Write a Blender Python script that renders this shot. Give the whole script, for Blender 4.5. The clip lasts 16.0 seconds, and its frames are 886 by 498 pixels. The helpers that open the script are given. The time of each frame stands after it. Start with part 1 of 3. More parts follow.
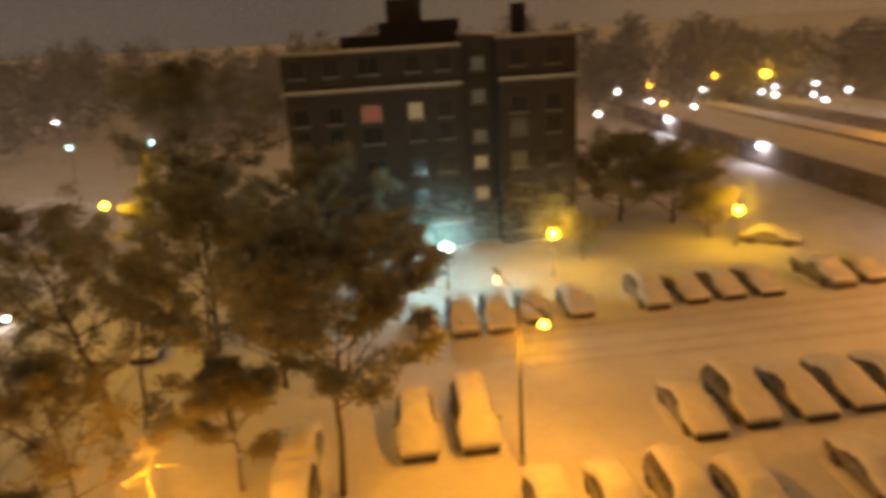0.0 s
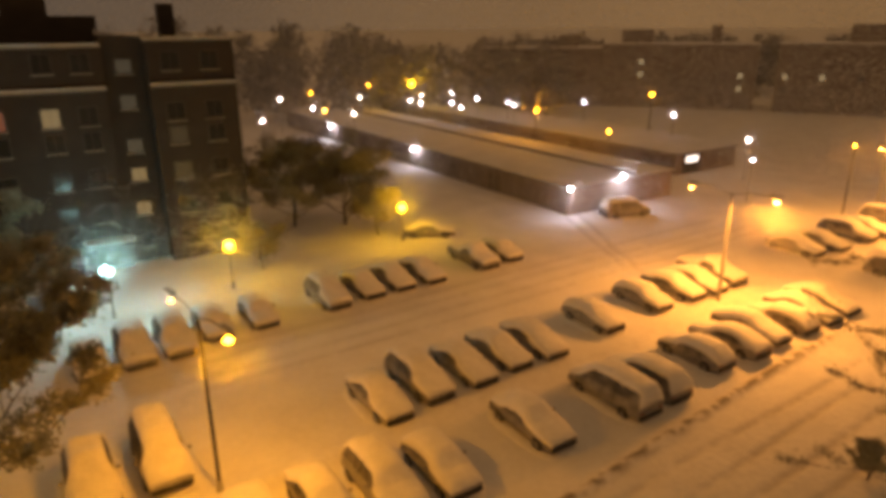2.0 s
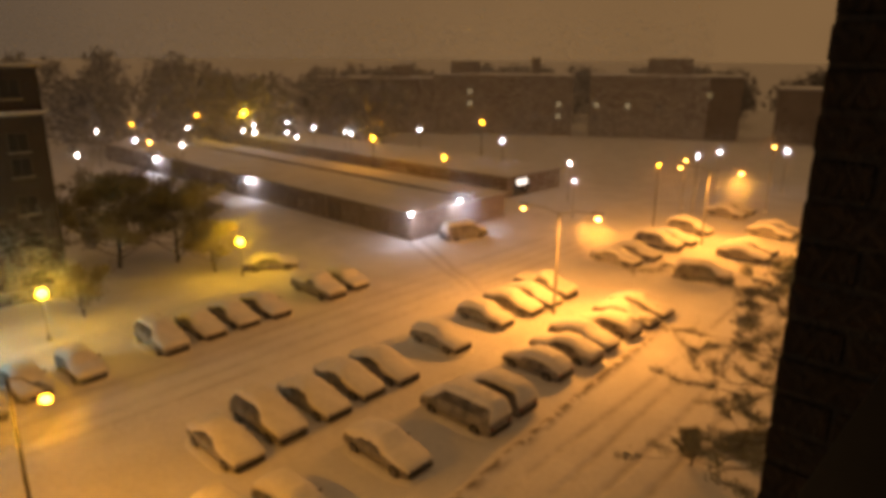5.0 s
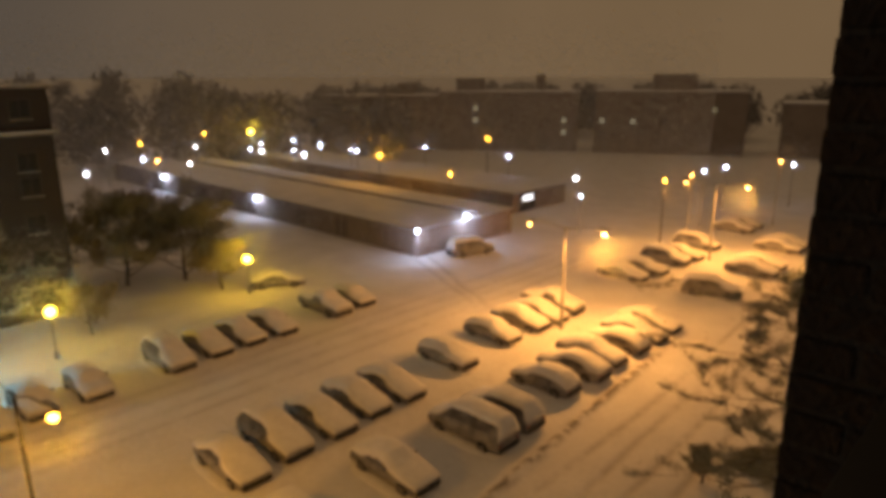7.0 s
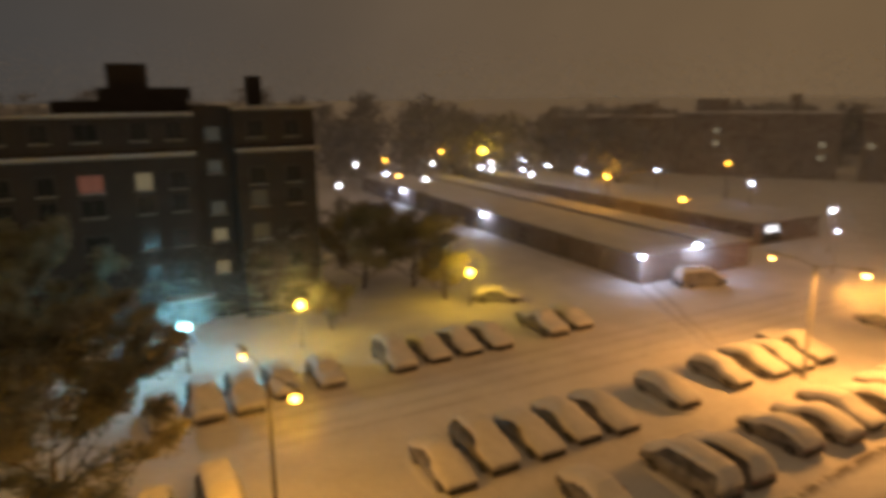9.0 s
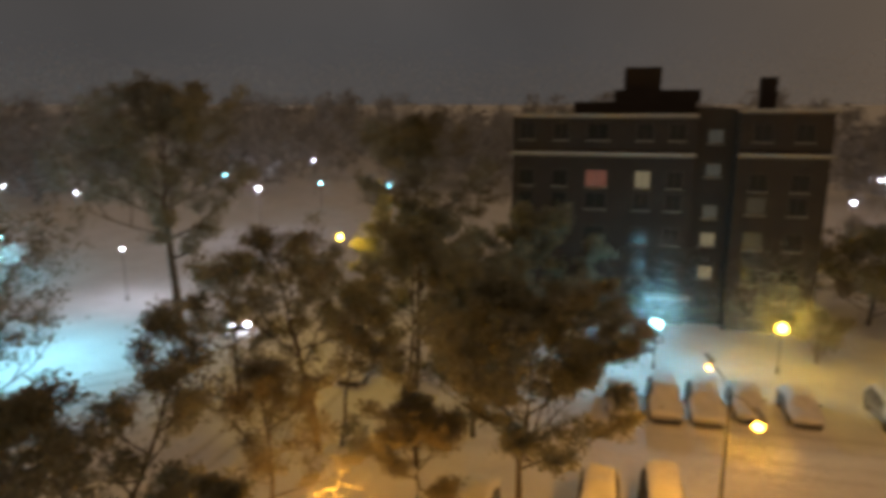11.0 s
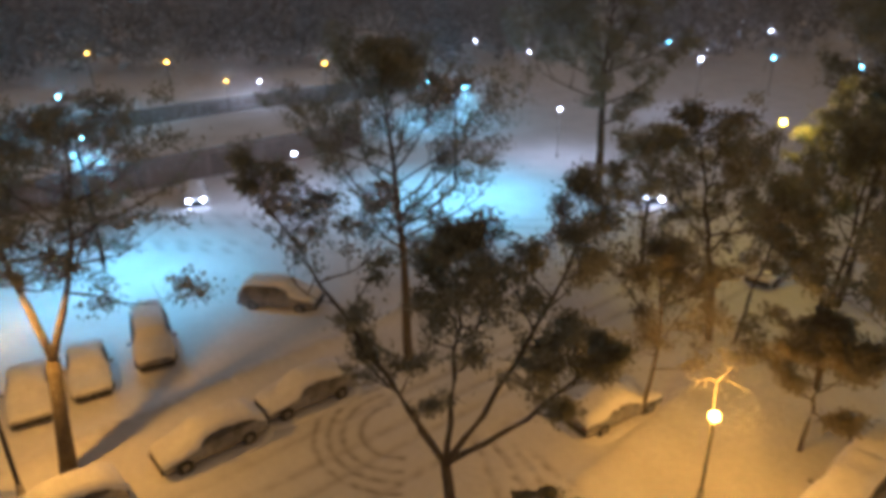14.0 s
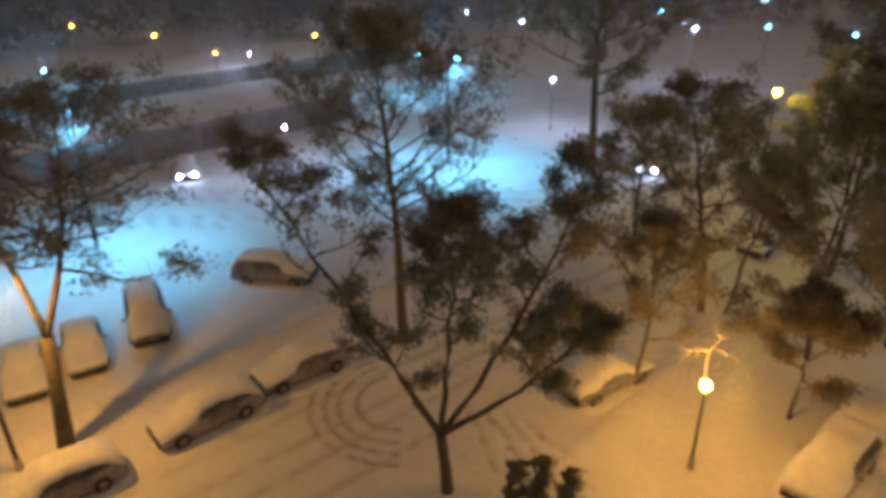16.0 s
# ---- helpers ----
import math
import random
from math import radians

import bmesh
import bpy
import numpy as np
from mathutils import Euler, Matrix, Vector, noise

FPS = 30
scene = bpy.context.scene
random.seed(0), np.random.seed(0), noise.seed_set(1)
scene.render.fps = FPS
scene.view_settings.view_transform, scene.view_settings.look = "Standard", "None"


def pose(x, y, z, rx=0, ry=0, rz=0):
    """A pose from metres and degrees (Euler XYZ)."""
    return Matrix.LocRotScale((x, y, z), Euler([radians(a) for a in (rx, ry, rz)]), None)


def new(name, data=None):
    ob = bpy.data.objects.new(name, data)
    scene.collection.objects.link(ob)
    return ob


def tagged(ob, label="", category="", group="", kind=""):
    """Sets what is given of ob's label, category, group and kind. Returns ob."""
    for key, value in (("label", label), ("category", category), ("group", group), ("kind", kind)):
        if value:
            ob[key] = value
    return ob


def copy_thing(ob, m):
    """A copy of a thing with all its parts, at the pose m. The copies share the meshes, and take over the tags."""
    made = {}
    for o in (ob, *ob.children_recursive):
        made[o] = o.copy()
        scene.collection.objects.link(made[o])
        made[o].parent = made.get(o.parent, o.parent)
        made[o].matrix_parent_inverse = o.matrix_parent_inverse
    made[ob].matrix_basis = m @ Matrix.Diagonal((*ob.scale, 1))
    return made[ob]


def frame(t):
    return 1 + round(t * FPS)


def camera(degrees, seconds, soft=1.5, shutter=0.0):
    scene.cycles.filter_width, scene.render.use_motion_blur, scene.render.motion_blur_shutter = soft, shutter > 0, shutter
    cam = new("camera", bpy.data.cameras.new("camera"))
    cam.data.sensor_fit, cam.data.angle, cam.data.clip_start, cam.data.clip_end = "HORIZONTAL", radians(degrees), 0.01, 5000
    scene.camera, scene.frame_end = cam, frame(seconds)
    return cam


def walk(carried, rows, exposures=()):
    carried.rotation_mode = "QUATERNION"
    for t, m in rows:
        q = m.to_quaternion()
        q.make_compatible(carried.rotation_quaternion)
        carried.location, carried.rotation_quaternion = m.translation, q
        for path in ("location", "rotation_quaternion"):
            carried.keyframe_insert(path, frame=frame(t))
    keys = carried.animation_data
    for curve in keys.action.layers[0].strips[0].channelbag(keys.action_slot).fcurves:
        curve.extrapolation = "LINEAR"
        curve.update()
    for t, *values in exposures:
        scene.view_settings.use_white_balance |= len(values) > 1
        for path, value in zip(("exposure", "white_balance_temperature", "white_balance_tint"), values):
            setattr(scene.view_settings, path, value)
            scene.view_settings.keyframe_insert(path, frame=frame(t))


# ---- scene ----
EYE = (0.0, 0.0, 18.5)
cam = camera(67.06, 16.0, soft=4.8, shutter=0.5)
TURNS = [
    (0, 71.85, 3.34, -5.59), (0.5, 71.68, 1.87, -15.83), (1, 71.60, 1.41, -23.82), (1.5, 71.60, 0.70, -29.88),
    (2, 71.55, 0.31, -33.10), (2.5, 71.46, -0.09, -36.25), (3, 71.54, -0.36, -40.39), (3.5, 72.07, -0.98, -43.58),
    (4, 72.78, -0.71, -45.95), (4.2, 73.13, -0.90, -46.43), (6.5, 75.03, 0.17, -46.80), (7, 75.32, 0.07, -46.32),
    (7.5, 75.73, 0.27, -45.43), (8, 76.16, 0.12, -44.43), (8.5, 76.58, -0.09, -38.61), (9, 77.13, 0.47, -27.09),
    (9.5, 77.76, 1.75, -14.88), (10, 78.27, 1.30, -4.97), (10.2, 78.24, 0.93, -1.09), (12.3, 73.75, 1.11, 34.60),
    (12.5, 72.98, 1.43, 37.34), (13, 70.93, 1.55, 42.04), (13.5, 68.82, 1.26, 46.15), (14, 66.88, 0.55, 49.67),
    (14.5, 65.59, 0.55, 50.68), (15, 64.49, 0.12, 51.35), (15.5, 64.04, 0.33, 50.99), (16, 64.59, 0.77, 48.96)]
def sway(t):
    """The hand drifts one centimetre towards the pier after seven seconds."""
    f = min(1.0, max(0.0, (t - 6.9) / .9))
    return -.011 * f * f * (3 - 2 * f)


walk(cam, [(t, pose(EYE[0] - .7 * sway(t), EYE[1] + .7 * sway(t), EYE[2], rx, ry, rz)) for t, rx, ry, rz in TURNS],
     exposures=((0, 1.18, 9400, 18), (1.5, 1.02, 9500, 20), (4.2, .89, 9800, 20), (6.5, .76, 6900, 10), (8.5, .68, 6800, 10), (10.2, .76, 6900, 10), (12.3, .88, 5350, 14), (16, .82, 5250, 14)))

# ---- night sky: low cloud lit by the town ----
world = bpy.data.worlds.new("night_sky")
scene.world = world
world.use_nodes = True
wn, wl = world.node_tree.nodes, world.node_tree.links
wn.clear()
w_tc, w_sep = wn.new("ShaderNodeTexCoord"), wn.new("ShaderNodeSeparateXYZ")
w_az, w_el = wn.new("ShaderNodeMapRange"), wn.new("ShaderNodeMapRange")
w_side, w_up = wn.new("ShaderNodeMix"), wn.new("ShaderNodeMix")
w_noise, w_mul = wn.new("ShaderNodeTexNoise"), wn.new("ShaderNodeMix")
w_bg, w_out = wn.new("ShaderNodeBackground"), wn.new("ShaderNodeOutputWorld")
wl.new(w_tc.outputs["Generated"], w_sep.inputs[0])
wl.new(w_sep.outputs["X"], w_az.inputs["Value"])
w_az.inputs["From Min"].default_value, w_az.inputs["From Max"].default_value = -0.18, 1.0
w_az.interpolation_type = "SMOOTHSTEP"
for m in (w_side, w_up, w_mul):
    m.data_type = "RGBA"
w_side.inputs["A"].default_value = (0.037, 0.035, 0.034, 1)
w_side.inputs["B"].default_value = (0.106, 0.069, 0.037, 1)
wl.new(w_az.outputs[0], w_side.inputs["Factor"])
wl.new(w_sep.outputs["Z"], w_el.inputs["Value"])
w_el.inputs["From Min"].default_value, w_el.inputs["From Max"].default_value = 0.06, 0.75
w_el.interpolation_type = "SMOOTHSTEP"
wl.new(w_el.outputs[0], w_up.inputs["Factor"])
wl.new(w_side.outputs["Result"], w_up.inputs["A"])
w_up.inputs["B"].default_value = (0.100, 0.063, 0.032, 1)
w_noise.inputs["Scale"].default_value, w_noise.inputs["Detail"].default_value = 3.0, 4.0
wl.new(w_tc.outputs["Generated"], w_noise.inputs["Vector"])
w_mul.blend_type = "OVERLAY"
w_mul.inputs["Factor"].default_value = 0.25
wl.new(w_up.outputs["Result"], w_mul.inputs["A"])
wl.new(w_noise.outputs["Fac"], w_mul.inputs["B"])
wl.new(w_mul.outputs["Result"], w_bg.inputs["Color"])
w_bg.inputs["Strength"].default_value = 1.0
wl.new(w_bg.outputs[0], w_out.inputs[0])

SODIUM, AMBER, YELLOW = (1.0, 0.41, 0.085), (1.0, 0.42, 0.04), (1.0, 0.60, 0.04)
CYAN, WHITE, BLUE = (0.28, 0.80, 1.0), (0.85, 0.88, 1.0), (0.62, 0.72, 1.0)


HALOS = []  # where driven snow is lit round a lamp: place and reach


def point_light(x, y, z, watts, colour, radius=0.2, down=0):
    """A lamp's light; down: the cone of a shaded head, in degrees."""
    data = bpy.data.lights.new("bulb", "SPOT" if down else "POINT")
    data.energy, data.color, data.shadow_soft_size = watts, colour, radius
    if down:
        data.spot_size, data.spot_blend = radians(down), 0.6 if down < 150 else 0.2
    new("bulb", data).matrix_world = pose(x, y, z)


# ---- materials ----
def material(name, colour, rough=0.8, metal=0.0, vary=0.25, scale=4.0, bump=0.0, bump_scale=30.0, second=None, spec=0.5, per_object=0.0):
    m = bpy.data.materials.new(name)
    m.use_nodes = True
    n, l = m.node_tree.nodes, m.node_tree.links
    b = n["Principled BSDF"]
    b.inputs["Roughness"].default_value, b.inputs["Metallic"].default_value = rough, metal
    b.inputs["Specular IOR Level"].default_value = spec
    tc, big, small = n.new("ShaderNodeTexCoord"), n.new("ShaderNodeTexNoise"), n.new("ShaderNodeTexNoise")
    big.inputs["Scale"].default_value, big.inputs["Detail"].default_value = scale, 5
    small.inputs["Scale"].default_value, small.inputs["Detail"].default_value = bump_scale, 6
    l.new(tc.outputs["Object"], big.inputs["Vector"])
    l.new(tc.outputs["Object"], small.inputs["Vector"])
    mix = n.new("ShaderNodeMix")
    mix.data_type = "RGBA"
    dark = second or tuple(c * (1 - vary) for c in colour)
    mix.inputs["A"].default_value, mix.inputs["B"].default_value = (*dark, 1), (*colour, 1)
    ramp = n.new("ShaderNodeMapRange")
    ramp.inputs["From Min"].default_value, ramp.inputs["From Max"].default_value = 0.35, 0.65
    add = n.new("ShaderNodeMath")
    add.operation = "MULTIPLY_ADD"
    add.inputs[1].default_value, add.inputs[2].default_value = 0.35, 0.0
    l.new(small.outputs["Fac"], add.inputs[0])
    add2 = n.new("ShaderNodeMath")
    add2.operation = "MULTIPLY_ADD"
    add2.inputs[1].default_value = 0.65
    l.new(big.outputs["Fac"], add2.inputs[0])
    l.new(add.outputs[0], add2.inputs[2])
    l.new(add2.outputs[0], ramp.inputs["Value"])
    l.new(ramp.outputs[0], mix.inputs["Factor"])
    out = mix.outputs["Result"]
    if per_object:
        info, hsv, rng = n.new("ShaderNodeObjectInfo"), n.new("ShaderNodeHueSaturation"), n.new("ShaderNodeMapRange")
        rng.inputs["To Min"].default_value, rng.inputs["To Max"].default_value = 1 - per_object, 1 + per_object
        l.new(info.outputs["Random"], rng.inputs["Value"])
        l.new(rng.outputs[0], hsv.inputs["Value"])
        l.new(out, hsv.inputs["Color"])
        out = hsv.outputs["Color"]
    l.new(out, b.inputs["Base Color"])
    if bump:
        bp = n.new("ShaderNodeBump")
        bp.inputs["Strength"].default_value, bp.inputs["Distance"].default_value = bump, 0.05
        l.new(small.outputs["Fac"], bp.inputs["Height"])
        l.new(bp.outputs[0], b.inputs["Normal"])
    return m


def glow(name, colour, strength):
    m = bpy.data.materials.new(name)
    m.use_nodes = True
    b = m.node_tree.nodes["Principled BSDF"]
    b.inputs["Base Color"].default_value = (0.8, 0.8, 0.8, 1)
    b.inputs["Emission Color"].default_value = (*colour, 1)
    b.inputs["Emission Strength"].default_value = strength
    return m


M_SNOW = material("fresh_snow", (0.86, 0.86, 0.88), 0.75, vary=0.16, scale=0.30, bump=0.9, bump_scale=3.0, spec=0.25)
M_CARSNOW = material("settled_snow", (0.87, 0.87, 0.88), 0.75, vary=0.16, scale=1.5, bump=0.9, bump_scale=5, spec=0.25)
# snow dust, lifted further in the colour for soft hazy ambient light
M_PAINTS = [material("dusted_haze_paint_" + k, c, 0.65, 0.0, second=d, scale=1.9, bump=.35, bump_scale=11) for k, c, d in (
    ("black", (0.36, 0.36, 0.37), (0.11, 0.11, 0.115)), ("grey", (0.42, 0.42, 0.43), (0.15, 0.15, 0.155)), ("blue", (0.38, 0.39, 0.43), (0.10, 0.11, 0.15)),
    ("red", (0.33, 0.26, 0.25), (0.15, 0.06, 0.055)), ("silver", (0.52, 0.52, 0.52), (0.30, 0.30, 0.30)), ("white", (0.65, 0.65, 0.65), (0.5, 0.5, 0.49)))]
# frost, with the same ambient lift in the colour
M_GLASS = material("frosted_haze_dark_glass", (0.34, 0.34, 0.35), 0.65, second=(0.13, 0.13, 0.135), scale=1.7, bump_scale=9)
M_RUBBER = material("rubber", (0.025, 0.025, 0.025), 0.9, vary=0.3)
M_RIM = material("wheel_metal", (0.3, 0.3, 0.31), 0.4, 0.8, vary=0.3)
M_LENS = material("lamp_lens", (0.5, 0.5, 0.5), 0.2, vary=0.2)
M_RED = material("tail_lens", (0.3, 0.02, 0.02), 0.25, vary=0.2)
M_PLASTIC = material("bumper_plastic", (0.04, 0.04, 0.042), 0.6, vary=0.3)
M_STEEL = material("galvanised_steel", (0.46, 0.46, 0.45), 0.6, 0.2, vary=0.3, scale=3, bump=0.1)
M_DARKSTEEL = material("dark_painted_steel", (0.05, 0.05, 0.05), 0.5, 0.3, vary=0.3)
# brick darkened in the colour to cut the skylight falling on it
M_BRICK = material("dimmed_tower_brick", (0.046, 0.035, 0.030), 0.9, vary=0.3, scale=0.8, bump=0.3, bump_scale=14)
M_CONCRETE = material("weathered_concrete", (0.36, 0.33, 0.30), 0.9, vary=0.35, scale=0.7, bump=0.3, bump_scale=12)
# walls paler than near brick: distance haze is mixed into the colour
M_FARWALL = material("haze_paled_far_brick", (0.30, 0.25, 0.21), 0.9, vary=0.25, scale=0.3)
M_GARAGE = material("garage_door_paint", (0.26, 0.22, 0.20), 0.7, vary=0.3, scale=1.5, per_object=0.25)
M_GARWALL = material("garage_masonry", (0.33, 0.28, 0.25), 0.9, vary=0.3, scale=1.0, bump=0.3)
M_BARK = material("snow_dusted_bark", (0.17, 0.145, 0.12), 0.95, vary=0.5, scale=3, bump=0.9, bump_scale=16)
M_RIME = material("rime_crusted_bark", (0.55, 0.53, 0.50), 0.9, second=(0.25, 0.21, 0.18), scale=6, bump=0.8, bump_scale=20)
# leaf colours raised far above real leaves to stand in for hazy air
M_LEAF = material("haze_lifted_green_leaves", (0.42, 0.42, 0.34), 0.6, second=(0.19, 0.20, 0.145), scale=1.2)
M_LEAF2 = material("haze_lifted_brown_leaves", (0.42, 0.39, 0.29), 0.6, second=(0.19, 0.18, 0.13), scale=1.2)
# far trees paled in the colour itself, as haze would
M_WOODS = material("haze_paled_far_trees", (0.34, 0.33, 0.33), 0.9, second=(0.22, 0.215, 0.21), scale=.08)
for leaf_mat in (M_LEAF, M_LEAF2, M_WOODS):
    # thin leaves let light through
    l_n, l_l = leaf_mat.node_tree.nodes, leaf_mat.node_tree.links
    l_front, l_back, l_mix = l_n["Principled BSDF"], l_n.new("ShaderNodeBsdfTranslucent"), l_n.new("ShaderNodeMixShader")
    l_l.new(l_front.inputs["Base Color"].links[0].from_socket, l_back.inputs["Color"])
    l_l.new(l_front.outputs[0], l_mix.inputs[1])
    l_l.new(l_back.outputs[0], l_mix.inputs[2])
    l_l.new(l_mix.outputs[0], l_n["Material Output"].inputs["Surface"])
# pier colours cut to near black to paint in its deep shade
M_PIER = material("shaded_pier_brick", (0.026, 0.017, 0.014), 0.9, vary=0.5, scale=5, bump=0.6, bump_scale=40, per_object=0.35)
M_MORTAR = material("shaded_mortar", (0.040, 0.034, 0.031), 0.95, vary=0.3, scale=9, bump=0.5, bump_scale=60)
M_FRAME = material("window_frame_paint", (0.06, 0.05, 0.045), 0.5, vary=0.2)


# ---- helpers of this scene ----
def part(name, bm, mat, parent=None, label="", smooth=False, at=None):
    me = bpy.data.meshes.new(name)
    bm.to_mesh(me)
    bm.free()
    me.materials.append(mat)
    if smooth:
        me.shade_smooth()
    ob = new(name, me)
    if parent is not None:
        ob.parent = parent
    if at is not None:
        ob.matrix_basis = at
    return tagged(ob, label)


def thing(name, m, label, category, group="", kind=""):
    ob = new(name)
    ob.matrix_basis = m
    return tagged(ob, label, category, group, kind)


def box(x0, x1, y0, y1, z0, z1, bev=0.0, bm=None):
    bm = bm or bmesh.new()
    vs = bmesh.ops.create_cube(bm, size=1, matrix=Matrix.Translation(((x0 + x1) / 2, (y0 + y1) / 2, (z0 + z1) / 2)) @ Matrix.Diagonal((x1 - x0, y1 - y0, z1 - z0, 1)))["verts"]
    if bev:
        es = {e for v in vs for e in v.link_edges}
        bmesh.ops.bevel(bm, geom=list(es), offset=bev, segments=2, affect="EDGES")
    return bm


def cyl(r0, r1, z0, z1, seg=12, m=None, bm=None):
    bm = bm or bmesh.new()
    m = m or Matrix()
    bmesh.ops.create_cone(bm, cap_ends=True, segments=seg, radius1=r0, radius2=r1, depth=z1 - z0, matrix=m @ Matrix.Translation((0, 0, (z0 + z1) / 2)))
    return bm


def tube(bm, pts, radii, seg=6):
    """A tube along pts, tapering by radii, capped at its ends."""
    rings = []
    for i, p in enumerate(pts):
        d = (pts[min(i + 1, len(pts) - 1)] - pts[max(i - 1, 0)]).normalized()
        u = d.orthogonal().normalized()
        w = d.cross(u)
        rings.append([bm.verts.new(p + radii[i] * (math.cos(a) * u + math.sin(a) * w)) for a in (2 * math.pi * k / seg for k in range(seg))])
    for a, b in zip(rings, rings[1:]):
        off = min(range(seg), key=lambda o: (a[0].co - b[o].co).length)
        for k in range(seg):
            bm.faces.new((a[k], a[(k + 1) % seg], b[(k + 1 + off) % seg], b[(k + off) % seg]))
    bm.faces.new(rings[0][::-1])
    bm.faces.new(rings[-1])


# ---- ground: one sheet of snow to the horizon ----
def ground_height(x, y):
    near = max(0.0, 1 - max(abs(x), abs(y)) / 130)
    v = Vector((x, y, 0))
    return near * (0.10 * noise.noise(v * 0.09) + 0.05 * noise.noise(v * 0.33 + Vector((5, 3, 0))) + 0.025 * noise.noise(v * 1.1)) - 0.03


# wheel ruts and kerb banks: (points, half width, height, how packed or dirty)
def arc(cx, cy, r, a0, a1):
    return [(cx + r * math.cos(radians(a)), cy + r * math.sin(radians(a))) for a in np.linspace(a0, a1, 14)]


def straight(x0, y0, x1, y1, wobble=.25, seed=0):
    return [(x0 + (x1 - x0) * f + wobble * noise.noise(Vector((f * 4, seed, 1))), y0 + (y1 - y0) * f + wobble * noise.noise(Vector((f * 4, seed, 9)))) for f in np.linspace(0, 1, 16)]


RUTS = [(arc(-19.2, 13.9, r, 165, 320), .13, -.035, .75) for r in (3.9, 3.3, 2.7, 1.9)]
RUTS += [(straight(-16.9 + k, 15.8 + .5 * k, -13.4 + k * .6, 14.0 + 1.2 * k, .1, k), .15, -.06, .8) for k in (0, .8, 1.5, 2.2)]
RUTS += [(straight(x, -2, x + 1.0, 40, .4, x), .2, -.05, .38) for x in (-21.6, -20.0, -18.6, -17.0)]
RUTS += [(straight(-8, y, 58, y + 1.2, .5, y), .2, -.04, .30) for y in (33.2, 34.8, 36.4, 38.0)]
RUTS += [(straight(0, y, 56, y + 2.2, .4, y), .22, -.05, .42) for y in (9.6, 11.3, 13.0, 14.4)]
RUTS += [(straight(40, 33 + k, 48, 48 + 2 * k, .4, k), .25, -.05, .4) for k in (0, 2)]
RUTS += [(straight(-60 + k, 8, -30 + k, 40, .5, k), .2, -.05, .35) for k in (0, 2, 7, 9)]
BANKS = [(straight(2, 15.0, 44, 19.0, .15, 3), .30, .13, .95), (straight(-27.2, -2, -28.6, 40, .3, 4), .5, .16, .25), (straight(-12.0, 13, -12.8, 30, .15, 5), .35, .12, .1),
         (straight(-6, 45.2, 26, 46.6, .3, 6), .7, .22, .1), (straight(6, 24.4, 56, 25.2, .3, 7), .8, .12, .1)]


def build_ground():
    def axis(lo, hi, flo, fhi, fine, a, b):
        outer = [8, 20, 40, 80, 160, 400, 1000, 3000]
        return np.array([lo - o for o in outer[::-1]] + list(np.arange(lo, flo, 1.2)) + list(np.arange(flo, a, fine)) + list(np.arange(a, b, .11)) + list(np.arange(b, fhi, fine)) + list(np.arange(fhi, hi + .1, 1.2)) + [hi + 1.2 + o for o in outer])
    xs, ys = axis(-90, 110, -40, 56, .3, -24.5, -12.5), axis(-6, 120, -3, 48, .3, 9, 18.5)
    X, Y = np.meshgrid(xs, ys)
    Z = np.array([ground_height(x, y) for x, y in zip(X.ravel(), Y.ravel())]).reshape(X.shape)
    packed = np.zeros_like(Z)
    rough = np.array([noise.noise(Vector((x * 2.1, y * 2.1, 3))) for x, y in zip(X.ravel(), Y.ravel())]).reshape(X.shape)
    broad = np.array([noise.noise(Vector((x * .16, y * .16, 8))) for x, y in zip(X.ravel(), Y.ravel())]).reshape(X.shape)
    for lines, sign in ((RUTS, 1), (BANKS, 2)):
        for pts, half, high, dirt in lines:
            p = np.array(pts)
            d = np.full(X.shape, 1e9)
            near = (X > p[:, 0].min() - 2) & (X < p[:, 0].max() + 2) & (Y > p[:, 1].min() - 2) & (Y < p[:, 1].max() + 2)
            qx, qy, dd = X[near], Y[near], d[near]
            for a, b in zip(p, p[1:]):
                ab = b - a
                f = np.clip(((qx - a[0]) * ab[0] + (qy - a[1]) * ab[1]) / (ab @ ab), 0, 1)
                dd = np.minimum(dd, np.hypot(qx - a[0] - f * ab[0], qy - a[1] - f * ab[1]))
            w = np.exp(-(dd / half) ** 2)
            Z[near] += high * w * (1 + .5 * rough[near])
            packed[near] = np.maximum(packed[near], dirt * w * np.clip(.7 + (.9 if sign == 1 else 2.6) * rough[near] + (1.2 * broad[near] if len(pts) == 16 else 0), 0, 1))
    nx = len(xs)
    faces = [(j * nx + i, j * nx + i + 1, (j + 1) * nx + i + 1, (j + 1) * nx + i) for j in range(len(ys) - 1) for i in range(nx - 1)]
    me = bpy.data.meshes.new("ground")
    me.from_pydata(np.stack([X.ravel(), Y.ravel(), Z.ravel()], 1).tolist(), [], faces)
    me.attributes.new("packed", "FLOAT", "POINT").data.foreach_set("value", packed.ravel().astype(np.float32))
    m = M_SNOW.copy()
    m.name = "snow_with_ruts"
    n, l = m.node_tree.nodes, m.node_tree.links
    b = n["Principled BSDF"]
    old = b.inputs["Base Color"].links[0].from_socket
    att, mix = n.new("ShaderNodeAttribute"), n.new("ShaderNodeMix")
    att.attribute_name, mix.data_type = "packed", "RGBA"
    mix.inputs["B"].default_value = (0.22, 0.20, 0.18, 1)
    l.new(att.outputs["Fac"], mix.inputs["Factor"])
    l.new(old, mix.inputs["A"])
    l.new(mix.outputs["Result"], b.inputs["Base Color"])
    me.materials.append(m)
    me.shade_smooth()
    tagged(new("ground", me), "deep fresh snow with wheel ruts over car park and street", "ground", kind="structure")


build_ground()


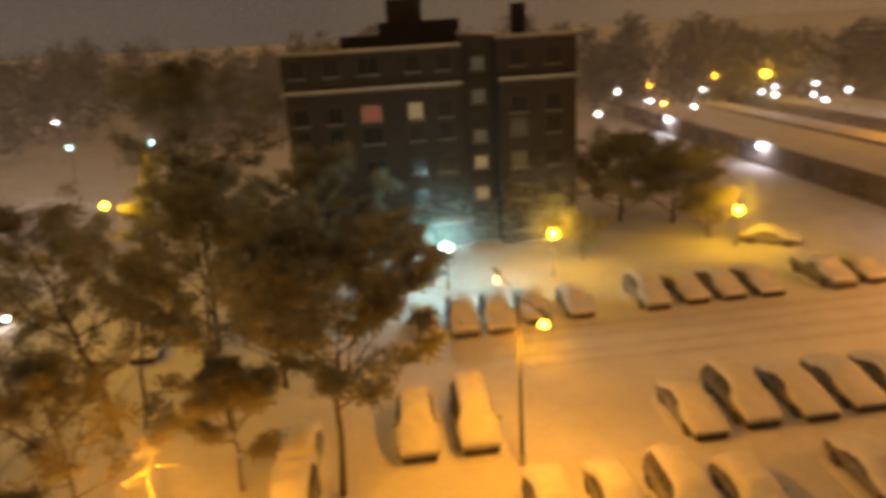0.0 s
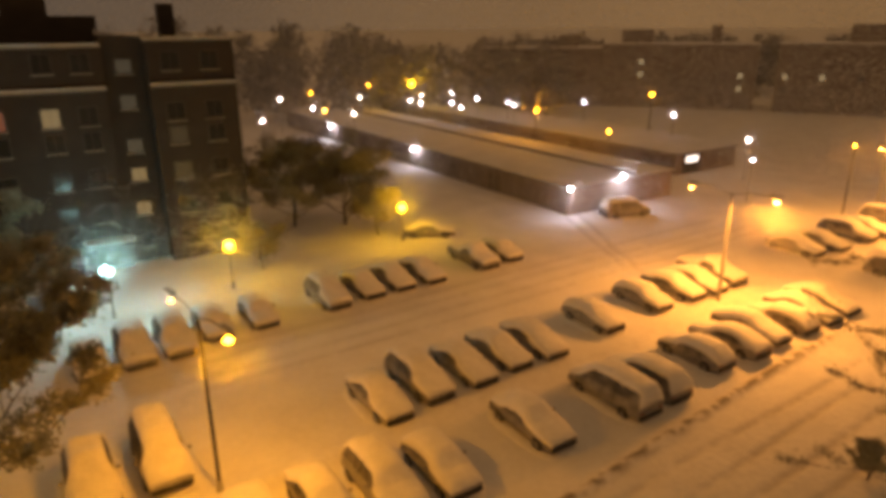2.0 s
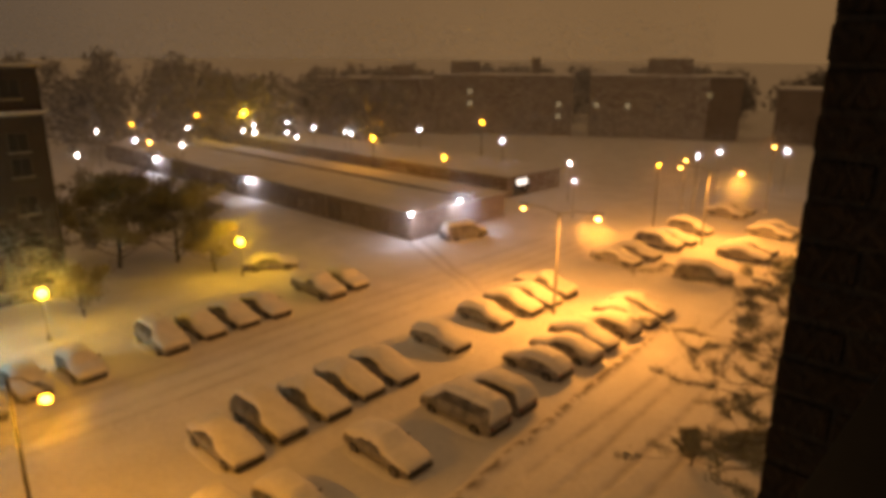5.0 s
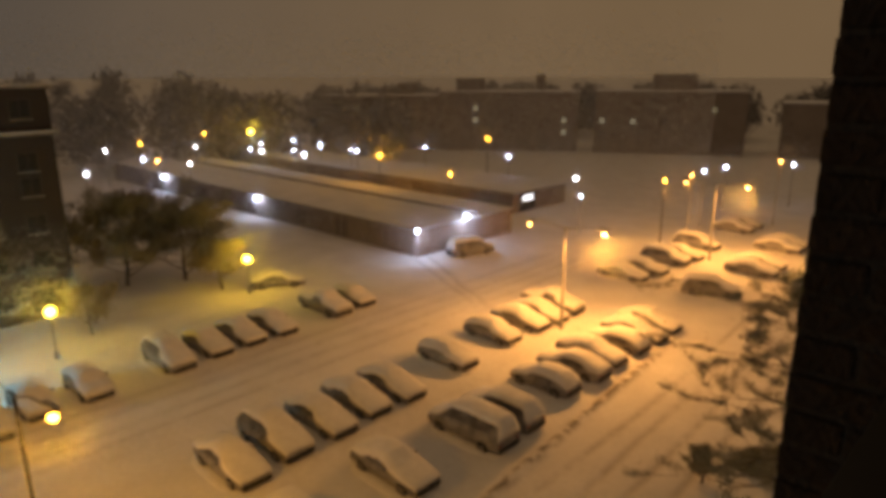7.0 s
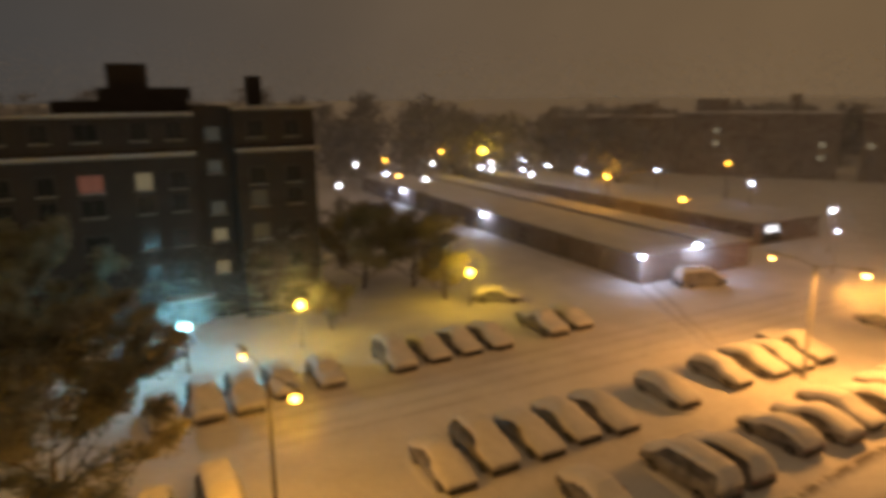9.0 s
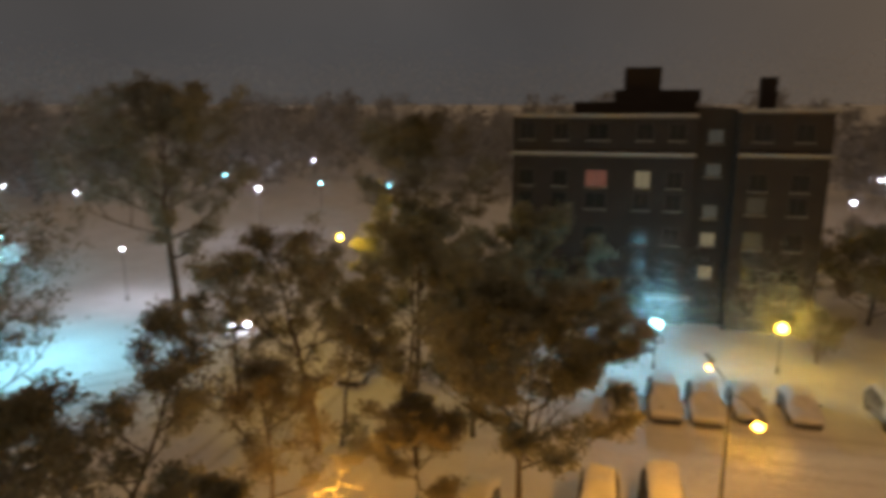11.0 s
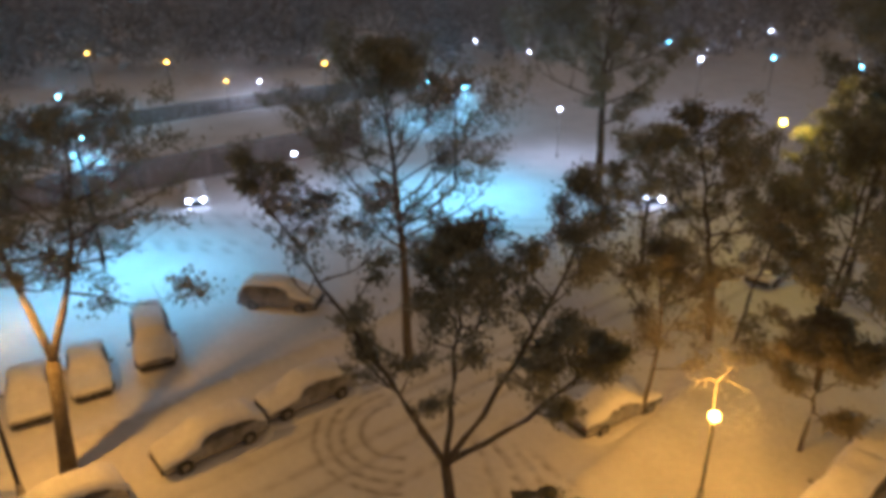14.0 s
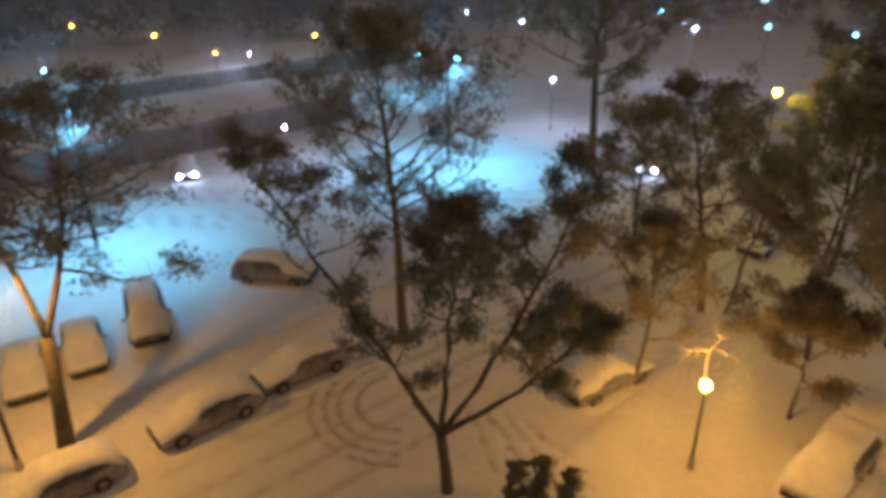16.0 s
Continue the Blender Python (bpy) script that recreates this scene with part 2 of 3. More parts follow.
# ---- cars ----
PROFILES = {
    "sedan": (4.6, 1.80, [(0, .60), (.03, .74), (.27, .93), (.42, 1.36), (.55, 1.43), (.70, 1.38), (.85, 1.05), (.98, .98), (1, .7)], 0.90),
    "hatchback": (4.2, 1.76, [(0, .60), (.03, .76), (.25, .97), (.42, 1.42), (.6, 1.48), (.85, 1.38), (.97, 1.0), (1, .6)], 0.92),
    "suv": (4.7, 1.90, [(0, .68), (.03, .9), (.26, 1.08), (.39, 1.60), (.55, 1.72), (.9, 1.66), (.98, 1.15), (1, .65)], 1.05),
    "wagon": (4.4, 1.76, [(0, .58), (.03, .74), (.27, .95), (.42, 1.40), (.58, 1.46), (.86, 1.34), (.97, 1.0), (1, .6)], 0.92),
    "van": (4.95, 1.95, [(0, .68), (.03, .95), (.17, 1.14), (.32, 1.78), (.5, 1.86), (.95, 1.84), (.99, 1.55), (1, .6)], 1.10),
    "pickup": (5.2, 1.92, [(0, .72), (.03, .98), (.27, 1.1), (.37, 1.70), (.5, 1.78), (.57, 1.72), (.60, 1.12), (.97, 1.12), (1, .7)], 1.08),
}


def build_car(shape, paint, seed):
    length, width, prof, belt = PROFILES[shape]
    rng = random.Random(seed)
    car = thing("parked_car", Matrix(), "snow-covered %s parked on snow" % shape, "car", "cars in the snow")
    ss = [0, .015] + [.04 + .025 * k for k in range(38)] + [.985, 1]
    px, pz = [p[0] for p in prof], [p[1] for p in prof]
    top = lambda s: sum(np.interp(s + o, px, pz) for o in (-.025, 0, .025)) / 3
    half = lambda s: width / 2 * (1 - 0.13 * abs(2 * s - 1) ** 5)
    def roof(s):
        z = top(s)
        return half(s) * (0.93 - 0.30 * max(0.0, min(1.0, (z - belt) / 0.55)))
    def loft(section, name, mat, parent, label=""):
        bm = bmesh.new()
        rows = []
        for s in ss:
            h = section(s)
            pts = h + [(-x, z) for x, z in h[::-1] if x > 1e-6]
            rows.append([bm.verts.new((x, (s - .5) * length, z)) for x, z in pts])
        for a, b in zip(rows, rows[1:]):
            for k in range(len(a)):
                bm.faces.new((a[k], a[(k + 1) % len(a)], b[(k + 1) % len(a)], b[k]))
        bm.faces.new(rows[0])
        bm.faces.new(rows[-1][::-1])
        bmesh.ops.recalc_face_normals(bm, faces=bm.faces)
        return part(name, bm, mat, parent, label, smooth=True)
    def body(s):
        w, z, r = half(s), top(s), roof(s)
        b = min(belt, z - .06)
        return [(w * .80, .20), (w * .97, .30), (w, .55 if b > .6 else b * .8), (w * .98, b), (r, max(b + .01, z - .07)), (r * .8, z), (0, z + .015)]
    loft(body, "body", paint, car)
    thick = rng.uniform(.11, .18)
    off = Vector((seed * 3.7, seed * 1.3, 0))
    drape = .17 if shape == "wagon" else .14 if shape in ("van", "suv") else .16 + .26 * ((seed * 37) % 10) / 10
    def snow(s):
        z, r = top(s), roof(s)
        fill = max(0.0, sum(np.interp(min(.97, max(.03, s + o)), px, pz) for o in (-.14, -.09, -.04, 0, .04, .09, .14)) / 7 - z)
        end = min(1.0, min(s, 1 - s) / .05)
        t = .45 * fill + thick * (.45 + .55 * end) * (1 + .5 * noise.noise(off + Vector((0, s * 7, 0))) + .25 * noise.noise(off + Vector((2, s * 19, 0))))
        j = .055 * noise.noise(off + Vector((4, s * 17, 0)))
        d = min(drape + j, max(.12, z - belt + .04)) * (.5 + .5 * end)
        xd = r + (half(s) * .98 - r) * min(1.0, d / max(.1, z - .07 - min(belt, z - .06)))
        return [(r * .7, z - .12), (xd - .02, z - d - .06), (xd + .035, z - d), (r + (xd - r) * .5 + .085, z - d * .45), (r * .98 + .02, z + t * .6), (r * .55, z + t), (0, z + t * 1.08)]
    loft(snow, "snow_cover", M_CARSNOW, car, "thick smooth layer of settled snow")
    # side windows, standing a little proud of the cabin
    cab = [s for s in np.linspace(.2, .98, 60) if top(s) > belt + .28]
    s0, s1 = cab[0], cab[-1]
    mid = (s0 + s1) / 2
    for side in (-1, 1):
        for a, b in ((s0 + .015, mid - .012), (mid + .012, s1 - .015)):
            bm = bmesh.new()
            rows = []
            for s in np.linspace(a, b, 5):
                w, z, r = half(s) * .98, top(s), roof(s)
                lo, hi = .10, .80
                bz = min(belt, z - .06)
                rows.append([bm.verts.new((side * (w + (r - w) * f + .012), (s - .5) * length, bz + (z - .07 - bz) * f)) for f in (lo, hi)])
            for p, q in zip(rows, rows[1:]):
                bm.faces.new((p[0], p[1], q[1], q[0]))
            bmesh.ops.solidify(bm, geom=bm.faces[:], thickness=.008)
            part("side_window", bm, M_GLASS, car)
        bm = box(side * (width / 2 + .02), side * (width / 2 + .20), -.06, .06, belt + .02, belt + .17, .03)
        part("side_mirror", bm, paint, car, at=pose(0, (s0 + .05 - .5) * length, 0))
        for s, name, mat in ((.006, "headlight", M_LENS), (.994, "tail_light", M_RED)):
            y = (s - .5) * length
            part(name, box(side * width * .27, side * width * .43, y - .03, y + .03, .58, .70, .015), mat, car)
        for s in (.19, .80):
            y = (s - .5) * length
            m = pose(side * (width / 2 - .10), y, .31, 0, 90, 0)
            wheel = part("wheel", cyl(.315, .315, -.11, .11, 18), M_RUBBER, car, at=m)
            part("hubcap", cyl(.20, .17, -.125, .125, 12), M_RIM, wheel)
    bm = bmesh.new()
    rings = []
    deep = .3 if shape == "wagon" else 1.0  # at the kerb the traffic keeps the drift low
    for f, z in ((1.0, -.12), (.93, .04 * deep), (.84, .10 * deep), (.74, .14 * deep), (.5, .15 * deep)):
        ring = []
        for k in range(28):
            a = 2 * math.pi * k / 28
            c, sn = math.cos(a), math.sin(a)
            q = (abs(c) ** 3.2 + abs(sn) ** 3.2) ** (-1 / 3.2)
            u = 1 + .06 * noise.noise(off + Vector((c * 2, sn * 2, 5)))
            ring.append(bm.verts.new((c * q * (width / 2 + .50) * f * u, sn * q * (length / 2 + .45) * f * u, z * (1 + .35 * noise.noise(off + Vector((c * 2.5, sn * 2.5, f)))))))
        rings.append(ring)
    for a, b in zip(rings, rings[1:]):
        for k in range(28):
            bm.faces.new((a[k], a[(k + 1) % 28], b[(k + 1) % 28], b[k]))
    bm.faces.new(rings[-1])
    part("snow_drift", bm, M_CARSNOW, car, "snow drifted round the wheels", smooth=True)
    for s, d in ((.0, -1), (1.0, 1)):
        y = (s - .5) * length
        part("bumper", box(-width * .43, width * .43, y - .06, y + .06, .28, .50, .03), M_PLASTIC, car)
    return car


TEMPLATES = {}
CAR_WORDS = ["black", "grey", "dark blue", "dark red", "silver", "white"]


def park(shape, paint, x, y, turn=0, label=""):
    """turn 0: the bonnet faces -y."""
    key = (shape, paint)
    z = ground_height(x, y) + (.06 if shape == "wagon" else -.03)
    if key not in TEMPLATES:
        TEMPLATES[key] = build_car(shape, M_PAINTS[paint], len(TEMPLATES) + 3)
        TEMPLATES[key].matrix_basis = pose(x, y, z, 0, 0, turn)
        c = TEMPLATES[key]
    else:
        c = copy_thing(TEMPLATES[key], pose(x, y, z, 0, 0, turn))
    tagged(c, label or "%s %s buried under a thick layer of fresh snow" % (CAR_WORDS[paint], shape))
    return c


for shape, paint, x, y, turn in (
        # row beside the driving lane
        ("sedan", 1, 13.6, 27.1, 0), ("suv", 0, 16.3, 27.6, 0), ("sedan", 1, 19.2, 27.6, 0), ("sedan", 0, 21.9, 27.9, 0), ("sedan", 2, 24.5, 27.8, 0),
        ("hatchback", 1, 29.9, 28.2, 0), ("hatchback", 0, 35.2, 28.7, 0), ("sedan", 0, 38.6, 28.8, 0), ("sedan", 1, 40.9, 28.7, 0), ("pickup", 0, 43.4, 29.2, 0),
        # row in front of it
        ("sedan", 1, 5.4, 21.3, 0), ("sedan", 4, 8.0, 21.2, 0), ("suv", 4, 10.6, 21.0, 0), ("hatchback", 0, 13.2, 20.7, 0), ("sedan", 0, 18.7, 21.1, 0),
        ("van", 0, 24.1, 20.9, 180), ("suv", 0, 26.6, 20.9, 180), ("hatchback", 0, 31.4, 21.4, 180), ("sedan", 1, 34.4, 21.3, 180),
        ("sedan", 0, 37.0, 21.6, 0), ("hatchback", 0, 39.9, 21.3, 180), ("sedan", 1, 42.4, 21.4, 0), ("sedan", 0, 44.9, 21.5, 0),
        # row along the tower
        ("sedan", 1, 8.9, 41.0, 0), ("hatchback", 0, 11.9, 41.0, 0), ("suv", 1, 17.1, 41.5, 0), ("sedan", 0, 20.0, 41.8, 0), ("sedan", 1, 22.6, 41.9, 0), ("sedan", 0, 25.2, 41.8, 0),
        ("pickup", 1, 30.4, 42.3, 0), ("hatchback", 0, 33.2, 42.2, 0), ("sedan", 1, 31.4, 50.7, 60),
        ("sedan", 1, 1.7, 39.9, 0), ("suv", 1, 4.1, 40.0, 0), ("suv", 0, 6.4, 40.0, 0),
        # far part of the car park
        ("sedan", 1, 54.9, 29.2, 0), ("sedan", 1, 58.0, 28.8, 0), ("suv", 0, 62.7, 28.8, 0), ("sedan", 0, 65.4, 28.5, 0), ("suv", 1, 70.6, 29.0, 0),
        ("suv", 1, 55.8, 21.3, 20), ("sedan", 0, 64.6, 21.0, 0), ("sedan", 1, 67.4, 21.2, 0), ("sedan", 1, 75.3, 22.0, 0), ("sedan", 1, 78.0, 22.0, 0), ("sedan", 1, 81.5, 29.2, 0), ("sedan", 1, 84.6, 29.3, 0),
        ("van", 1, 51.6, 45.3, 75),
        ("van", 0, 1.6, 50.0, 90),
        # beside the tall lamp and under the trees
        ("van", 1, 3.2, 28.1, 0), ("suv", 1, 0.4, 27.9, 0), ("sedan", 1, -5.0, 26.5, 0), ("sedan", 1, -15.8, 40.7, 0), ("suv", 1, -4.9, 22.9, 0),
        # street
        ("wagon", 0, -23.4, 7.0, 0), ("wagon", 0, -23.1, 1.2, 0), ("wagon", 0, -23.7, 11.7, -4), ("sedan", 0, -13.9, 21.4, 172), ("sedan", 0, -16.4, 42.3, 20),
        ("van", 1, -33.1, 7.9, 76), ("sedan", 1, -32.3, 4.6, 80), ("sedan", 1, -32.0, 2.0, 80), ("suv", 0, -33.2, 15.4, 130)):
    park(shape, paint, x, y, turn)


# ---- street lamps ----
def lamp(x, y, h, colour, watts=0.0, style="post", size=0.25, strength=22.0, label="", arms=(), pole=True):
    """A lit lamp: post (a globe on a pole), arm (heads on long arms), wall (a floodlight)."""
    words = {SODIUM: "orange", AMBER: "amber", YELLOW: "yellow", CYAN: "cyan-white", WHITE: "white", BLUE: "bluish white"}[colour]
    key = "lamp_light_" + words.replace(" ", "_").replace("-", "_")
    mat = bpy.data.materials.get(key) or glow(key, colour, strength)
    ob = thing("street_lamp", pose(x, y, 0), label or "lit %s street lamp standing in the snow" % words, "lamp", "street lamps")
    M_POLE = M_DARKSTEEL if colour in (CYAN, AMBER) else M_STEEL
    if pole:
        part("pole", cyl(.13 if watts > 2000 and arms else .09 if h > 5 else .06, .09 if watts > 2000 and arms else .06 if arms else .05, -.2, h - (size if style == "post" else 0), 10), M_POLE, ob)
        part("base", cyl(.16, .11, -.1, .5, 10), M_STEEL, ob)
    if style == "post":
        bm = bmesh.new()
        bmesh.ops.create_uvsphere(bm, u_segments=14, v_segments=9, radius=size, matrix=Matrix.Translation((0, 0, h)))
        part("globe", bm, mat, ob, smooth=True)
        part("cap", cyl(size * .25, size * .08, h + size * .96, h + size * 1.12, 10), M_DARKSTEEL, ob)
        if watts:
            point_light(x, y, h + size + .34, watts, colour, .30)
            if size > .18:
                HALOS.append((x, y, h + size + .3, 1.3))
        else:
            HALOS.append((x, y, h, .9))
    for ax, ay, az, gain in arms:
        bm = bmesh.new()
        tube(bm, [Vector((0, 0, h - .15)), Vector((ax * .5, ay * .5, (h + az) / 2 + .1)), Vector((ax, ay, az))], [.045, .04, .035], 8)
        part("arm", bm, M_STEEL, ob, smooth=True)
        a = math.degrees(math.atan2(ay, ax))
        head = part("head", box(-.15, .66, -.11, .11, .06, .16, .03), M_STEEL, ob, at=pose(ax, ay, az, 0, 0, a))
        bm = bmesh.new()
        bmesh.ops.create_uvsphere(bm, u_segments=14, v_segments=8, radius=1, matrix=pose(.30, 0, -.34) @ Matrix.Diagonal(((.21, .17, .13, 1) if gain > .5 else (.13, .10, .08, 1))))
        part("lens", bm, mat, head, smooth=True)
        part("stem", cyl(.02, .02, -.25, .08, 6, pose(.30, .0, 0)), M_STEEL, head)
        if watts:
            ux, uy = ax / math.hypot(ax, ay), ay / math.hypot(ax, ay)
            point_light(x + ax + .30 * ux + .06 * uy, y + ay + .30 * uy - .06 * ux, az - .52, watts * gain, colour, .5 if colour == CYAN else .15, down=130 if colour == CYAN else 172)
            if gain > .5:
                HALOS.append((x + ax * 1.1, y + ay * 1.1, az - .55, 1.1))
    return ob


lamp(40.0, 26.0, 7.8, SODIUM, 2700, "arm", arms=((.4, -2.6, 8.0, 1), (-.4, 2.6, 8.0, .4)), label="twin-headed orange street lamp between parked cars")
lamp(66.8, 26.0, 7.8, SODIUM, 2700, "arm", arms=((.4, -2.6, 8.0, 1), (-.4, 2.6, 8.0, .4)), label="twin-headed orange street lamp in far car park")
lamp(4.9, 24.9, 8.0, AMBER, 900, "arm", arms=((.4, -2.2, 8.2, 1), (-.4, 2.2, 8.2, .3)), label="twin-headed amber street lamp beside snowy van")
lamp(3.9, 46.5, 3.3, CYAN, 480, size=.40, label="cyan-white lamp at the tower entrance")
lamp(12.2, 47.6, 3.3, YELLOW, 270, size=.33, label="yellow post lamp in front of the tower")
lamp(28.6, 50.8, 3.0, YELLOW, 290, size=.33, label="yellow post lamp beside shrubs and trees")
lamp(-8.6, 19.6, 3.8, AMBER, 520, size=.2, label="amber post lamp beside a small snowy tree")
lamp(-25.7, 0.4, 8.6, AMBER, 1050, "arm", arms=((.4, .5, 8.3, 1),), label="amber street lamp beside the street tree")
lamp(-17.3, 41.5, 9.5, YELLOW, 600, size=.18, label="yellow lamp among the dark trees")
lamp(-45.6, 8.9, 9.4, CYAN, 2700, "arm", arms=((1.5, .0, 9.45, 1),), label="cyan-white flood lamp over the side car park")
lamp(-42.4, 37.2, 9.6, CYAN, 3300, "arm", arms=((1.5, -.4, 9.64, 1),), label="cyan-white flood lamp over the side car park")
lamp(67.0, 114.0, 8.0, YELLOW, 500, size=.45, label="large yellow lamp behind the garages")
for x, y, h, colour in (
        (42.8, 120.1, 6, WHITE), (30.3, 92.7, 6, WHITE), (47.5, 117.1, 7, AMBER), (42.1, 103.2, 6, BLUE),
        (39.2, 91.4, 7, SODIUM), (44.6, 93.2, 6, WHITE), (59.0, 116.4, 8, AMBER), (56.1, 114.5, 6, WHITE),
        (61.0, 104.4, 6, BLUE), (67.2, 111.0, 6, BLUE), (60.6, 100.0, 6, WHITE), (75.0, 112.0, 6, BLUE),
        (65.1, 97.2, 6, BLUE), (62.3, 90.3, 6, BLUE), (72.3, 99.6, 6, BLUE), (72.8, 91.5, 6, BLUE),
        (71.3, 88.0, 6, BLUE), (64.1, 74.0, 7, AMBER), (83.8, 84.4, 6, BLUE), (86.8, 72.6, 8, AMBER),
        (82.5, 64.7, 6, BLUE), (62.6, 58.5, 6, AMBER), (67.4, 42.0, 4.5, BLUE), (76.3, 48.4, 5, WHITE),
        (70.5, 33.2, 7, AMBER), (76.2, 32.6, 7, SODIUM), (80.8, 33.1, 7, BLUE), (93.9, 35.5, 6, BLUE),
        (88.2, 26.8, 8, SODIUM), (102.3, 29.3, 6, BLUE), (-110.3, 25.5, 7, AMBER), (-91.5, 30.4, 7, AMBER),
        (-84.4, 35.1, 5, AMBER), (-80.8, 38.0, 5, WHITE), (-82.9, 48.8, 6, AMBER), (-80.3, 14.9, 6, CYAN),
        (-49.8, 25.7, 4, WHITE), (-65.5, 53.0, 5, CYAN), (-83.2, 64.7, 5, CYAN), (-88.6, 82.3, 6, WHITE),
        (-72.0, 78.3, 6, WHITE), (-43.7, 52.3, 5, WHITE), (-64.8, 104.6, 6, CYAN), (-45.7, 81.8, 7, WHITE),
        (-57.0, 124.5, 7, WHITE), (-46.9, 104.9, 5, CYAN), (-34.3, 99.1, 6, AMBER), (-32.0, 96.7, 6, CYAN)):
    lamp(x, y, h, colour, 650 if (x, y) == (64.1, 74.0) else (1000 if colour == CYAN else 450) if (colour in (CYAN, WHITE) and x < -38 and abs(x) + y < 135) else 0, size=(.12 if abs(x) + y < 120 else .17) if x < 0 else .14 if abs(x) + y < 120 else .19)


# ---- garages ----
def garage_row(x0, x1, y0, y1, h, doors, label):
    """A long flat-roofed block with a row of up-and-over doors along one long side."""
    g = thing("garage_block", pose(0, 0, 0), label, "garage", "garage blocks")
    part("wall", box(x0, x1, y0, y1, -.3, h), M_GARWALL, g)
    part("roof_edge", box(x0 - .25, x1 + .25, y0 - .25, y1 + .25, h + .002, h + .22, .03), M_CONCRETE, g)
    bm = bmesh.new()
    nx, ny = 8, int((y1 - y0) / 2.5)
    grid = [[None] * (nx + 1) for _ in range(ny + 1)]
    for j in range(ny + 1):
        for i in range(nx + 1):
            x, y = x0 - .27 + (x1 - x0 + .54) * i / nx, y0 - .27 + (y1 - y0 + .54) * j / ny
            edge = i in (0, nx) or j in (0, ny)
            z = h + .224 if edge else h + .42 + .08 * noise.noise(Vector((x * .3, y * .3, 7)))
            grid[j][i] = bm.verts.new((x, y, z))
    for j in range(ny):
        for i in range(nx):
            bm.faces.new((grid[j][i], grid[j][i + 1], grid[j + 1][i + 1], grid[j + 1][i]))
    part("roof_snow", bm, M_SNOW, g, "smooth sheet of snow", smooth=True)
    xd = x0 if doors < 0 else x1
    sx = -1 if doors < 0 else 1
    door = None
    n = int((y1 - y0 - .6) / 2.8)
    for k in range(n):
        yk = y0 + .4 + k * 2.8
        if door is None:
            bm = box(xd + sx * .003, xd + sx * .05, 0, 2.4, .05, 2.1)
            for q in range(4):
                box(xd + sx * .051, xd + sx * .075, .06, 2.34, .14 + q * .5, .50 + q * .5, 0, bm)
            d = part("garage_door", bm, M_GARAGE, g)
            door = d.data
        else:
            d = new("garage_door", door)
            d.parent = g
        d.location.y = yk
    return g


block = garage_row(46.9, 62.5, 48.4, 128, 2.75, -1, "long low garage block with snow on its flat roof")
part("roof_upstand", box(56.2, 56.5, 48.4, 127.8, 2.975, 3.40, .02), M_GARWALL, block, "low brick fire wall along the roof")
part("upstand_snow", box(56.15, 56.55, 48.35, 127.85, 3.403, 3.50, .04), M_CARSNOW, block)
garage_row(71.5, 84.0, 55.0, 135, 2.6, -1, "second long garage block behind a snowy lane")
garage_row(-75.0, -61.5, -25.0, 40.0, 2.6, 1, "long low garage block in bluish light under snow")
garage_row(-99.0, -85.0, -25.0, 66.0, 2.6, 1, "far long garage block with snow on its roof")
for x, y, z, watts in ((53.8, 48.0, 3.3, 240), (46.4, 48.1, 2.9, 150), (46.4, 78.9, 2.5, 150), (46.4, 106.7, 2.5, 150)):
    ob = thing("wall_light", pose(x, y, z), "bluish white floodlight fixed to the garage wall", "lamp", "garage lights")
    mat = bpy.data.materials.get("lamp_light_bluish_white") or glow("lamp_light_bluish_white", BLUE, 22)
    part("housing", box(-.2, .2, -.02, .4, -.1, .3, .04), M_DARKSTEEL, ob)
    part("lens", box(-.18, .18, -.2, -.03, -.12, .2, .04), mat, ob)
    part("bracket", box(-.06, .06, .06, .30, -.75, -.102), M_DARKSTEEL, ob)
    point_light(x - .1, y - .5, z - .1, watts, BLUE, .2)
    HALOS.append((x, y - .6, z, 1.1))


lane = thing("lit_doorway", pose(74.6, 54.9, 1.55), "white-lit opening in the end of the garage", "door")
part("panel", box(-1.2, 1.2, -.03, .0, -.1, .7), glow("white_doorway_light", (.9, .92, 1.0), 1.0), lane)
part("frame", box(-1.75, 1.75, .003, .09, -1.5, .85), M_DARKSTEEL, lane)
for x, y, turn in ((-55.6, 19.0, 71), (-29.8, 48.8, 31)):
    car = park("sedan", 2, x, y, turn, "dark blue sedan standing in snow with its headlamps lit")
    for k in (-.6, .6):
        bm = bmesh.new()
        bmesh.ops.create_uvsphere(bm, u_segments=12, v_segments=8, radius=.15, matrix=Matrix.Translation((k, -2.36, .66)))
        part("lit_headlamp", bm, bpy.data.materials["lamp_light_white"], car, "lit white headlamp", smooth=True)


# ---- apartment tower ----
def lit(name, colour, strength):
    m = glow(name, colour, strength)
    m.node_tree.nodes["Principled BSDF"].inputs["Base Color"].default_value = (.05, .05, .05, 1)
    return m


M_PANE = material('night_window_glass', (0.03, 0.03, 0.03), 0.15, vary=0.3)


# pane tone kept close to the far walls, with the haze painted in
M_FARPANE = material('haze_paled_far_window', (0.34, 0.275, 0.23), 0.6, vary=0.4, per_object=.3)


